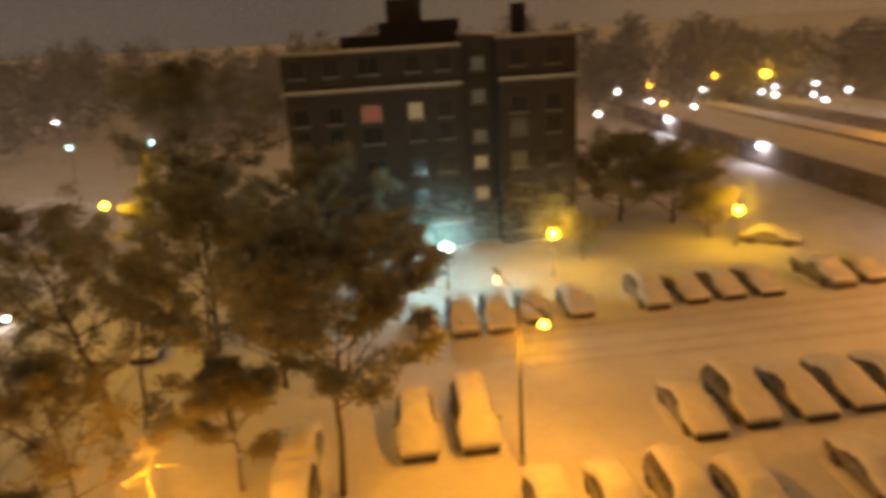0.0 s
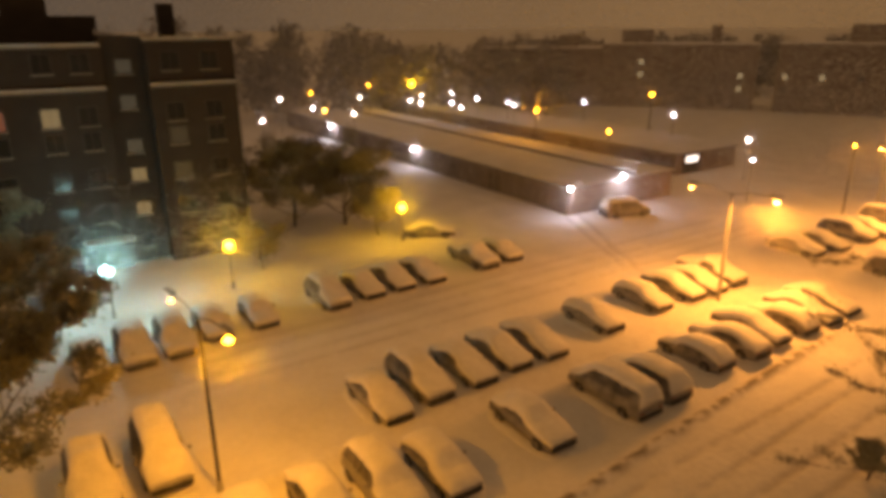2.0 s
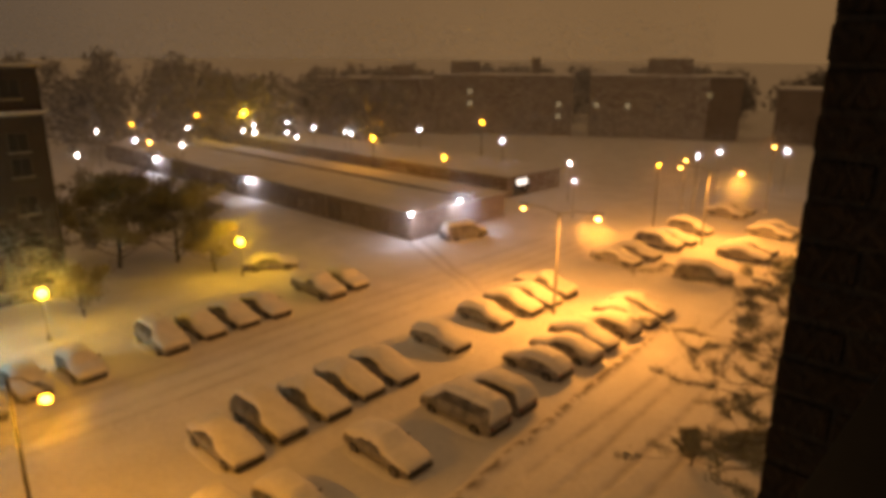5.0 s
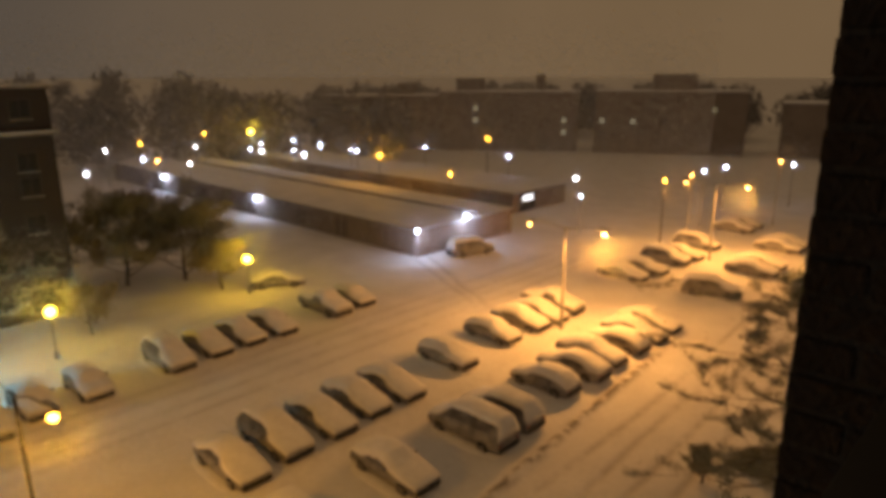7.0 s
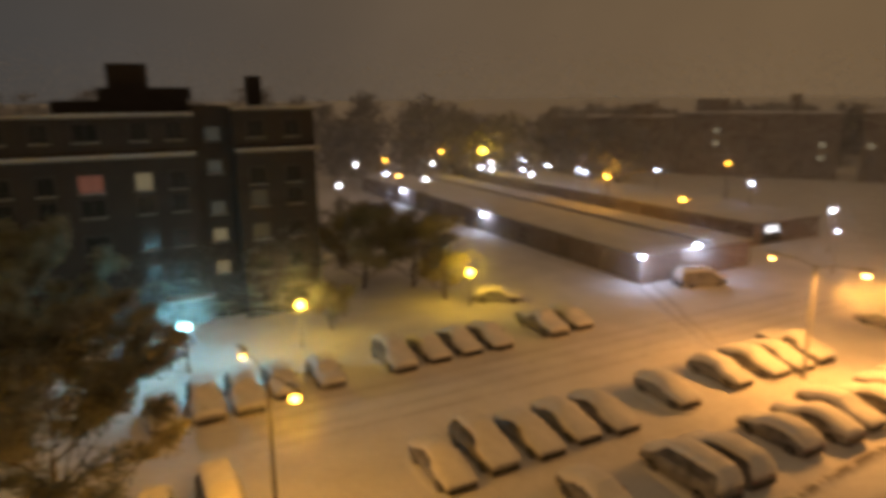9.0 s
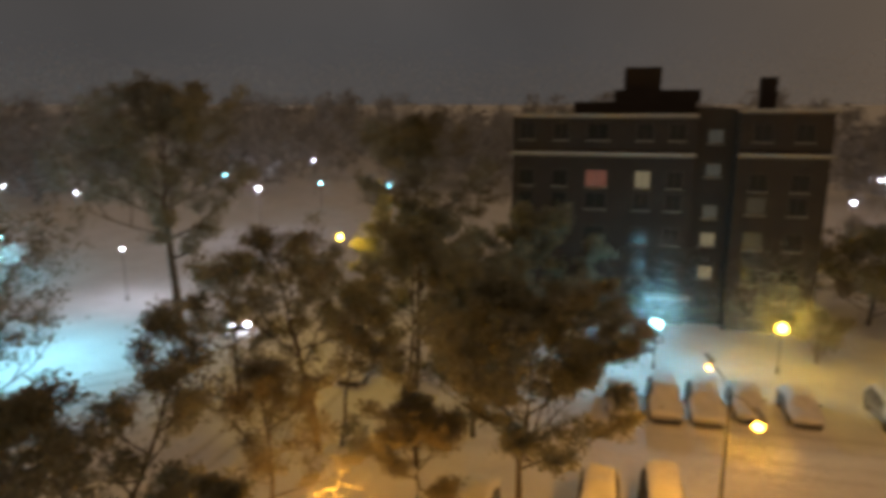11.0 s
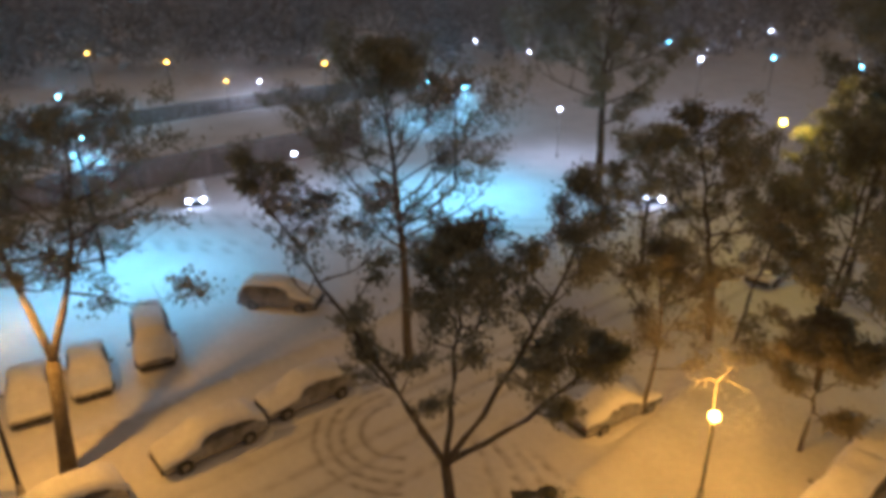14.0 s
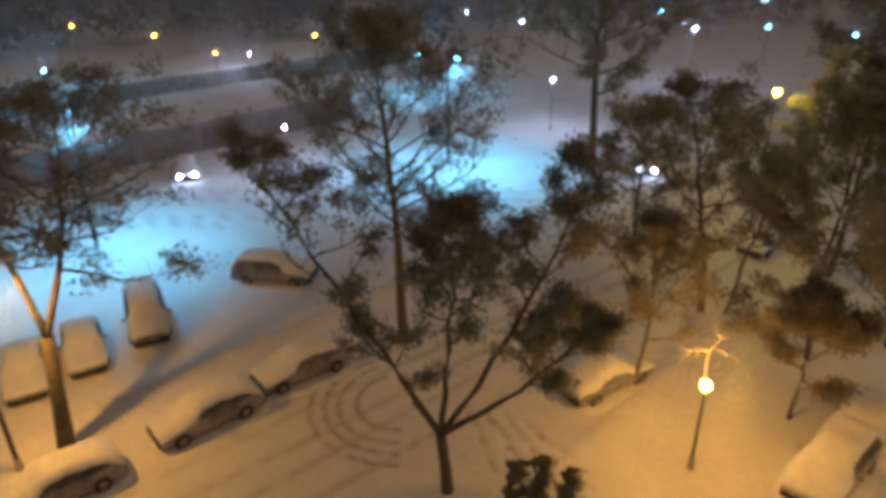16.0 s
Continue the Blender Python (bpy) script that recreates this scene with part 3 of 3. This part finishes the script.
def window(parent, x, y, z, w, h, mat=M_PANE, label=""):
    """A window in a wall that faces -y at y."""
    win = part("window", box(x - w / 2 - .06, x + w / 2 + .06, y - .05, y + .02, z - h / 2 - .06, z + h / 2 + .06), M_FRAME, parent, label)
    for k in (-1, 1):
        part("pane", box(x + (k - 1) * w / 4 + .02, x + (k + 1) * w / 4 - .02, y - .058, y - .052, z - h / 2, z + h / 2), mat, win)
    part("sill", box(x - w / 2 - .12, x + w / 2 + .12, y - .16, y - .05, z - h / 2 - .14, z - h / 2 - .06), M_CONCRETE, win)


tower = thing("apartment_tower", pose(0, 0, 0), "apartment tower in dimmed brick with a few lit windows", "building")
Y0 = 57.0
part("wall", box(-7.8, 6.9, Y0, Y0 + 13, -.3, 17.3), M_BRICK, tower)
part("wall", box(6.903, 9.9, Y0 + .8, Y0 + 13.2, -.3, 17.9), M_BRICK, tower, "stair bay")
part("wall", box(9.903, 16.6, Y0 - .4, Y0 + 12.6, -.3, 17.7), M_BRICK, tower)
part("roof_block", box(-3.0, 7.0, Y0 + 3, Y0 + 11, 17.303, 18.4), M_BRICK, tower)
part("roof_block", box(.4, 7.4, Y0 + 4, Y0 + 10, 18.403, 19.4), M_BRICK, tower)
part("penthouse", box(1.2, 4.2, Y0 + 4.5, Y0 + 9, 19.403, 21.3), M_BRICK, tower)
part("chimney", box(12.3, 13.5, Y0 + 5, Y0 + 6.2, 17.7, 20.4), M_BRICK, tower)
for x0, x1, y, z in ((-8.0, 6.9, Y0, 14.2), (9.9, 16.9, Y0 - .4, 14.3), (-8.0, 6.9, Y0, 17.3), (9.7, 16.9, Y0 - .4, 17.7)):
    ledge = part("ledge", box(x0, x1, y - .35, y - .003, z - .15, z + .05, .02), M_CONCRETE, tower)
    part("ledge_snow", box(x0 + .02, x1 - .02, y - .36, y - .01, z + .052, z + .13, .03), M_CARSNOW, ledge)
W_RED, W_WARM = lit("red_curtain_window", (1.0, .30, .18), .06), lit("warm_window", (1.0, .80, .45), .08)
W_FAR = lit("far_lit_window", (1.0, .86, .58), .13)
W_PALE, W_DIM = lit("pale_window", (.85, .85, .72), .02), lit("dim_window", (.9, .75, .5), .008)
for f in range(6):
    z = 1.8 + 2.85 * f
    for x in (-6.6, -3.8, -.8, 2.9, 5.4):
        mat = W_RED if (f, x) == (4, -.8) else W_WARM if (f, x) == (4, 2.9) else M_PANE
        if f == 4:
            z = 12.2
        window(tower, x, Y0, z, 1.7 if x == -.8 else 1.2, 1.3, mat)
    window(tower, 8.4, Y0 + .8, (1.8, 4.5, 7.3, 9.6, 13.0, 15.7)[f], 1.1, 1.0, (M_PANE, W_WARM, W_WARM, W_PALE, W_PALE, W_PALE)[f])
    for x in (11.6, 14.6):
        window(tower, x, Y0 - .4, z, 1.3, 1.3, W_DIM if (f in (2, 3) and x < 12) else M_PANE)
part("door", box(4.9, 6.4, Y0 - .06, Y0 - .003, 0, 2.2, .02), M_DARKSTEEL, tower)
part("canopy", box(3.6, 7.2, Y0 - 1.6, Y0 - .004, 2.5, 2.7, .03), M_CONCRETE, tower)


# ---- far apartment blocks ----
def far_block(x, y, w, d, h, turn, blocks, lights, label):
    b = thing("apartment_block", pose(x, y, 0, 0, 0, turn), label, "building", "far apartment blocks")
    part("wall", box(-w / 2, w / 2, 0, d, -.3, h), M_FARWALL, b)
    part("roof", box(-w / 2 - .3, w / 2 + .3, -.3, d + .3, h + .003, h + .35, .05), M_CARSNOW, b)
    for x0, x1, z in blocks:
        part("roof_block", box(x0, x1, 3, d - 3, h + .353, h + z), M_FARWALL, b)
    base = None
    for f in range(int((h - 1) / 2.85)):
        for k in range(int(w / 3.6)):
            xk, zk = -w / 2 + 1.8 + k * 3.6, 1.8 + f * 2.85
            mat = M_PANE
            for lx, lf, m in lights:
                if lx == k and lf == f:
                    mat = m
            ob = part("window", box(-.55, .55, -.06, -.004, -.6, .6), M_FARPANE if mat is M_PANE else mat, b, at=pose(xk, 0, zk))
    return b


far_block(112, 128, 30, 12, 13.2, -42, ((4, 9, 3.0),), ((2, 3, W_WARM),), "far dim apartment block under snow")
far_block(132, 104, 34, 12, 14.2, -52, ((-13, -6, 3.2), (7, 9, 4.2)), ((2, 3, W_FAR), (2, 2, W_FAR), (8, 1, W_FAR), (8, 2, W_FAR)), "far dim apartment block with scattered lit windows")
far_block(152, 72, 34, 12, 14.4, -63, ((-4, 6, 4.0),), ((0, 2, W_FAR), (0, 1, W_DIM), (2, 2, W_FAR), (4, 2, W_DIM), (7, 3, W_WARM)), "far dim apartment block with scattered lit windows")
far_block(168, 36, 30, 12, 12.0, -72, (), ((3, 2, W_DIM),), "far low apartment block in the dark")


# ---- trees ----
def build_tree(x, y, h, crown=0.35, spread=4.0, r=.2, limbs=12, leaves=22, leaf=.14, seed=1, mat=M_LEAF, lean=(0, 0), forks=(), label="", upward=.35, clump=.30, kids=(4, 3), bark=None, twig=.005, wind=.12, full=.85):
    """A tree: tapered trunk, limbs that branch twice, and leaves in clumps at the ends. forks: where the trunk splits, then (tip, limbs, spread) of each leader."""
    rng = random.Random(seed)
    npr = np.random.RandomState(seed)
    bm = bmesh.new()
    tips = []

    def grow(p, d, length, rad, level):
        n = 5
        pts, q = [p.copy()], p.copy()
        dd = d.normalized()
        for i in range(n):
            dd = (dd + Vector((rng.uniform(-.24, .24), rng.uniform(-.24, .24), rng.uniform(-.12, .2) + upward * .15))).normalized()
            q = q + dd * length / n
            pts.append(q.copy())
        tube(bm, pts, [rad * (1 - .8 * i / n) for i in range(n + 1)], 6 if level < 2 else 4 if level < 3 else 3)
        if level >= 3:
            if rng.random() < full:
                tips.extend(pts[2:])
            return
        for k in range(kids[level - 1]):
            i = min(n, 2 + int(k * (n - 1) / kids[level - 1] + rng.random()))
            side = Vector((rng.uniform(-1, 1), rng.uniform(-1, 1), rng.uniform(-.35, .6)))
            grow(pts[i], dd * .75 + side * .8, length * rng.uniform(.36, .6), rad * (1 - .8 * i / n) * .7 + twig, level + 1)

    def leader(p0, p1, r0, r1, count, lo, span):
        n = 9
        bend = Vector((rng.uniform(-1, 1), rng.uniform(-1, 1), 0)) * (p1 - p0).length * .05
        pts = []
        for i in range(n + 1):
            f = i / n
            w = math.sin(math.pi * f)
            pts.append(p0.lerp(p1, f) + bend * w + Vector((rng.uniform(-.12, .12), rng.uniform(-.12, .12), 0)) * w)
        tube(bm, pts, [r0 + (r1 - r0) * i / n for i in range(n + 1)], 9)
        for k in range(count):
            f = lo + (1 - lo) * (k + rng.random() * .8) / count
            i = min(n - 1, int(f * n))
            p = pts[i].lerp(pts[i + 1], f * n - i)
            a = k * 2.4 + rng.uniform(-.6, .6)
            g = (f - lo) / (1 - lo)
            out = span * (.6 + .8 * math.sin(math.pi * min(1, .12 + g * .88))) * (1 - .5 * g) * rng.uniform(.65, 1.15)
            grow(p, Vector((math.cos(a), math.sin(a), upward + .5 * g)), out, (r0 + (r1 - r0) * f) * .45 + .012, 1)

    base = Vector((0, 0, -.2))
    if forks:
        f0 = Vector(forks[0])
        tube(bm, [base, base.lerp(f0, .5) + Vector((.05, 0, 0)), f0], [r * 1.25, r, r * .95], 10)
        for tip, count, span, full in forks[1:]:
            leader(f0, Vector(tip), r * .6, .025, count, crown, span)
    else:
        leader(base, Vector((lean[0], lean[1], h)), r, .03, limbs, crown, spread)
    peak, low = max(t.z for t in tips), h * crown
    squeeze = min(1.0, (h - low) / max(.1, peak - low))
    for v in [*(v.co for v in bm.verts), *tips]:
        if v.z > low:
            v.z = low + (v.z - low) * squeeze
    ob = thing("tree", pose(x, y, 0), label or "leafy tree with dark wind-blown foliage standing in snow", "tree", "trees")
    part("trunk", bm, bark or M_BARK, ob, smooth=True)
    if leaves:
        c = np.array([t[:] for t in tips])
        n = int(len(c) * leaves * .46)
        p = c[npr.randint(0, len(c), n)] + npr.uniform(-1, 1, (n, 3)) * npr.uniform(.3, 1, (n, 1)) * np.array([clump, clump, clump * .6]) * 1.7
        p += np.array([.62, .78, -.12]) * npr.exponential(wind, (n, 1))  # leaves stream with the wind
        u = npr.normal(0, 1, (n, 3)) + np.array([.5, -.3, -.4])
        u /= np.linalg.norm(u, axis=1, keepdims=True)
        v = np.cross(u, npr.normal(0, 1, (n, 3)))
        v /= np.linalg.norm(v, axis=1, keepdims=True)
        s = leaf * npr.uniform(.38, .98, (n, 1))
        w = np.cross(u, v) * s * .18
        vs = np.stack([p - u * s, p + v * s * .45 + w, p + u * s, p - v * s * .45 + w], 1).reshape(-1, 3)
        me = bpy.data.meshes.new("crown")
        idx = np.arange(n) * 4
        me.from_pydata(vs.tolist(), [], np.stack([np.stack([idx, idx + 1, idx + 2], 1), np.stack([idx, idx + 2, idx + 3], 1)], 1).reshape(-1, 3).tolist())
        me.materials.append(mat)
        cr = new("crown", me)
        cr.parent = ob
    return ob


build_tree(-13.9, 12.0, 14.4, .48, 2.0, .20, 8, 36, .12, 11, upward=.3, clump=.28, full=.6,
           forks=((-.1, -.2, 2.6), ((-3.0, -4.9, 13.4), 10, 2.2, .62), ((2.9, 2.9, 12.4), 11, 1.9, .7), ((.1, .2, 11.0), 15, 1.9, .85), ((3.4, 3.6, 7.2), 11, 1.9, .9), ((-1.9, -2.3, 7.2), 6, 1.4, .6)), label="low forking tree with clumps of dark green leaves")
build_tree(-23.2, 17.2, 16.3, .34, 4.6, .26, 27, 48, .13, 12, upward=.42, full=.72, lean=(-.5, -.6), label="tall slender street tree with dark wind-blown leaves", clump=.32, wind=.2)
build_tree(-25.9, 2.1, 15.8, .30, 3.2, .27, 8, 50, .115, 13, full=.6, forks=((.05, .5, 5.0), ((-.8, -1.0, 15.6), 16, 3.4, .7), ((.3, 2.6, 14.8), 20, 4.6, .62)), upward=.05, clump=.34, label="tall forked street tree lit by the lamp", wind=.2)
build_tree(-32.0, 44.0, 20.5, .32, 6.6, .38, 24, 60, .2, 14, mat=M_LEAF2, label="big hazy tree beside the floodlit car park", clump=.5)
build_tree(-14.4, 30.5, 12.6, .30, 4.0, .22, 16, 34, .15, 15, mat=M_LEAF2, lean=(-1.8, -.9), label="leafy tree lit yellow from beneath", clump=.36)
build_tree(-13.4, 31.2, 9.0, .45, 2.6, .11, 10, 40, .15, 29, mat=M_LEAF2, lean=(1.2, .4), label="thin leaning tree beside the leafy one")
build_tree(-8.8, 30.2, 13.0, .36, 4.0, .15, 15, 38, .16, 16, label="thin young tree with dark leaves", clump=.36)
build_tree(-3.0, 24.1, 12.9, .30, 4.3, .16, 22, 92, .15, 17, lean=(.7, .2), label="dark leafy tree beside the parked cars", clump=.36)
build_tree(-21.0, 34.0, 10.0, .3, 3.4, .18, 14, 30, .17, 18, mat=M_LEAF2, clump=.36)
build_tree(-11.5, 39.5, 12.6, .26, 4.4, .2, 18, 58, .18, 19, clump=.4)
build_tree(-5.2, 47.0, 11.5, .2, 4.2, .2, 18, 64, .19, 20, clump=.4)
build_tree(-17.5, 62.5, 17.2, .3, 6.0, .34, 20, 44, .24, 21, mat=M_LEAF2, label="big dark tree behind the lamp", clump=.6)
build_tree(-13.0, 22.4, 8.6, .3, 2.8, .11, 13, 28, .14, 22, mat=M_LEAF2, label="bushy young tree near the amber lamp")
build_tree(-7.4, 25.2, 6.5, .3, 2.4, .10, 13, 50, .15, 35, mat=M_LEAF2, label="low bushy tree on the snowy lawn")
build_tree(-6.6, 34.0, 10.2, .3, 3.6, .15, 15, 70, .17, 36, label="dark leafy tree on the snowy lawn")
build_tree(22.0, 60.5, 9.6, .07, 5.6, .2, 22, 46, .2, 23, mat=M_LEAF2, label="bushy tree beside the apartment tower", clump=.6)
build_tree(26.5, 58.5, 7.6, .07, 4.8, .18, 19, 42, .2, 24, mat=M_LEAF2, label="bushy tree beside the apartment tower", clump=.6)
build_tree(27.5, 53.5, 4.6, .12, 2.4, .12, 11, 22, .17, 25, mat=M_LEAF2, label="shrub glowing under the yellow lamp", clump=.4)
build_tree(15.5, 50.5, 4.0, .12, 2.2, .1, 10, 18, .16, 31, mat=M_LEAF2, label="shrub glowing under the yellow lamp", clump=.4)
build_tree(24.6, 3.9, 13.6, .36, 5.2, .22, 42, 95, .07, 26, clump=.17, twig=.006, label="evergreen tree with feathery drooping snowy boughs", upward=-.34)
build_tree(28.2, 10.2, 1.9, .08, 1.0, .05, 10, 40, .09, 27, clump=.14, label="dark upright shrub sticking out of the snow", upward=.9)
for x, y, h, sd in ((-11.3, 12.8, 2.9, 32), (-10.9, 13.3, 3.1, 33), (-10.0, 13.8, 2.8, 34)):
    build_tree(x, y, h - .2, .05, .62, .035, 9, 34, .07, sd, label="dark evergreen shrub with upright sprays", upward=1.7, clump=.07)


def build_sapling():
    ob = thing("sapling", pose(-9.05, 20.75, 0), "small bare snow-crusted sapling lit by the amber lamp", "tree")
    bm = bmesh.new()
    line = lambda pts, r: tube(bm, [Vector(p) for p in pts], [r * (1 - .5 * i / (len(pts) - 1)) for i in range(len(pts))], 7)
    line([(0, 0, -.2), (-.06, -.03, 1.6), (-.12, -.06, 3.2), (-.16, -.08, 4.5)], .048)
    line([(-.16, -.08, 4.45), (-.42, -.26, 4.55), (-.70, -.38, 4.36), (-.78, -.42, 4.05)], .032)
    line([(-.16, -.08, 4.45), (.16, .10, 4.60), (.52, .26, 4.42), (.95, .44, 4.32)], .032)
    line([(-.16, -.08, 4.45), (.06, .04, 4.86), (.16, .08, 5.05)], .024)
    line([(.16, .08, 5.05), (-.04, .00, 5.35), (-.16, -.06, 5.75), (.06, .05, 5.95)], .022)
    line([(-.16, -.06, 5.75), (-.26, -.10, 6.05)], .015)
    line([(.16, .08, 5.05), (.26, .12, 5.45)], .015)
    line([(-.70, -.38, 4.36), (-1.15, -.58, 4.42)], .02)
    line([(-.42, -.26, 4.50), (-.48, -.28, 4.1)], .02)
    part("trunk", bm, M_RIME, ob, smooth=True)


build_sapling()


def build_hedge():
    ob = thing("hedge", pose(31.6, 7.9, 0, 0, 0, 118), "low dark rounded hedge half buried in snow", "hedge")
    npr = np.random.RandomState(8)
    n = 9000
    a, b, rr = npr.uniform(0, 2 * np.pi, n), npr.uniform(0, 1, n), npr.uniform(.75, 1, n)
    p = np.stack([2.3 * np.cos(a) * np.sqrt(1 - b * b) * rr, 1.0 * np.sin(a) * np.sqrt(1 - b * b) * rr, 1.25 * b * rr], 1)
    u, v = npr.normal(0, .07, (n, 3)), npr.normal(0, .05, (n, 3))
    idx = np.arange(n) * 3
    me = bpy.data.meshes.new("foliage")
    me.from_pydata(np.stack([p, p + u, p + v], 1).reshape(-1, 3).tolist(), [], np.stack([idx, idx + 1, idx + 2], 1).tolist())
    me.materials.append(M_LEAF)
    new("foliage", me).parent = ob


build_hedge()


# ---- far woods on the horizon, and snow driven past the lamps ----
def stuff(name, verts, faces, mat, label, category):
    me = bpy.data.meshes.new(name)
    me.from_pydata(verts, [], faces)
    me.materials.append(mat)
    return tagged(new(name, me), label, category, kind="stuff")


def build_woods():
    npr = np.random.RandomState(31)
    ps = []
    for k in range(330):
        az = radians(npr.uniform(-100, 44) if k < 230 else npr.uniform(40, 92))
        d = npr.uniform(135, 235) if k < 230 else npr.uniform(200, 280)
        c = np.array([d * math.sin(az), d * math.cos(az), 0])
        h, w = 15.6 * npr.uniform(.78, 1.06) + (max(0.0, d - 140) * .07 if k < 230 and az < .5 else 0), npr.uniform(4, 9)
        q = npr.normal(0, 1, (700, 3))
        q /= np.linalg.norm(q, axis=1, keepdims=True)
        q *= npr.uniform(.5, 1, (700, 1))
        ps.append(c + np.stack([q[:, 0] * w, q[:, 1] * w, h * .52 + q[:, 2] * h * .5], 1))
    p = np.concatenate(ps)
    n = len(p)
    u, v = npr.normal(0, .66, (n, 3)), npr.normal(0, .66, (n, 3))
    idx = np.arange(n) * 3
    stuff("far_woods", np.stack([p, p + u, p + v], 1).reshape(-1, 3).tolist(), np.stack([idx, idx + 1, idx + 2], 1).tolist(), M_WOODS, "far pale trees along the hazy horizon, haze in their colour", "trees")


build_woods()


M_FLAKES = bpy.data.materials.new("driven_snowflakes")
M_FLAKES.use_nodes = True
f_n, f_l = M_FLAKES.node_tree.nodes, M_FLAKES.node_tree.links
f_n.clear()
f_out, f_mix, f_front, f_back = (f_n.new("ShaderNode" + k) for k in ("OutputMaterial", "MixShader", "BsdfDiffuse", "BsdfTranslucent"))
f_front.inputs["Color"].default_value = f_back.inputs["Color"].default_value = (.86, .88, .9, 1)
f_l.new(f_front.outputs[0], f_mix.inputs[1])
f_l.new(f_back.outputs[0], f_mix.inputs[2])
f_l.new(f_mix.outputs[0], f_out.inputs[0])


def flakes(name, p, size, label, npr):
    """Snow in the air: one small facet for each flake or clot of flakes, at places p and of spreads size."""
    n = len(p)
    v = np.stack([p, p + npr.normal(0, 1, (n, 3)) * size, p + npr.normal(0, 1, (n, 3)) * size], 1).reshape(-1, 3)
    me = bpy.data.meshes.new(name)
    me.vertices.add(3 * n)
    me.vertices.foreach_set("co", v.astype(np.float32).ravel())
    me.loops.add(3 * n)
    me.loops.foreach_set("vertex_index", np.arange(3 * n, dtype=np.int32))
    me.polygons.add(n)
    me.polygons.foreach_set("loop_start", np.arange(0, 3 * n, 3, dtype=np.int32))
    me.update(calc_edges=True)
    me.materials.append(M_FLAKES)
    return tagged(new(name, me), label, "snow", kind="stuff")


def build_driven_snow():
    npr = np.random.RandomState(77)
    ps, sizes = [], []
    for x, y, z, reach in HALOS:
        d = math.hypot(x, y)
        n, size = (15000, .019) if d < 45 else (14000, .029 if reach > 1.2 else .021) if d < 75 else (2600, .042)
        q = npr.normal(0, 1, (n, 3))
        q /= np.linalg.norm(q, axis=1, keepdims=True)
        ps.append(np.array([x, y, z]) + q * npr.uniform(.2, 1, (n, 1)) * reach * 4.2)
        sizes.append(np.full((n, 1), size))
    p, size = np.concatenate(ps), np.concatenate(sizes)
    keep = p[:, 2] > .1
    flakes("driven_snow", p[keep], size[keep], "snowflakes blowing through the light of the lamps", npr)
    ps, sizes = [], []
    for d0, d1, n, size in ((71, 100, 250000, .056), (100, 150, 360000, .082)):
        d = np.sqrt(npr.uniform(d0 ** 2, d1 ** 2, n))
        a = np.radians(npr.uniform(-84, 68, n))
        ps.append(np.stack([d * np.sin(a), d * np.cos(a), .2 + 25 * npr.beta(1, 1.5, n)], 1))
        sizes.append(np.full((n, 1), size))
    p, size = np.concatenate(ps), np.concatenate(sizes)
    flakes("blowing_snow", p, size, "thick blowing snow that veils the distance", npr)


build_driven_snow()


# ---- the house from which one looks: brick pier and sill ----
def build_pier():
    pier = thing("wall_east", pose(0, 0, 0), "shaded red brick pier beside the open window", "wall", kind="structure")
    x0, y0 = 1.30, .333
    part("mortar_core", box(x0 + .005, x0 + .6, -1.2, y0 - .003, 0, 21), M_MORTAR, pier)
    rng = random.Random(5)
    me = None
    for c in range(40):
        z = 16.4 + c * .076
        for k in range(7):
            y = y0 - .105 - k * .222 - (.111 if c % 2 else 0)
            if me is None:
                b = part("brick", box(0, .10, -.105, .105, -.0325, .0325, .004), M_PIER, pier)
                me = b.data
            else:
                b = new("brick", me)
                b.parent = pier
            b.matrix_basis = pose(x0 + rng.uniform(-.001, .002), y, z)
            if c % 2 and k == 0:
                e = new("brick", me)
                e.parent = pier
                e.matrix_basis = Matrix.Translation((x0 + .001, y0 - .052, z)) @ Matrix.Diagonal((1, .48, 1, 1))


build_pier()
tagged(part("wall_south", box(-3, 3, -1.6, -1.2, 0, 24), M_BRICK), "brick wall of the house behind the window", "wall", kind="structure")
# out-of-view side wall and slab, added to keep skylight off the pier
tagged(part("unseen_wall_west", box(-1.9, -1.3, -1.197, -.15, 0, 20.4), M_BRICK), "unseen brick wall added to shade the pier", "wall", kind="structure")
tagged(part("ceiling", box(-1.9, 1.9, -1.197, .30, 20.403, 20.6), M_CONCRETE), "unseen concrete slab added to shade the pier", "ceiling", kind="structure")
# sill drawn in the dark steel colour
tagged(part("window_sill", box(.34, 1.296, -1.19, .10, 18.08, 18.2, .015), M_DARKSTEEL), "dark window sill beside the pier", "sill", kind="structure")
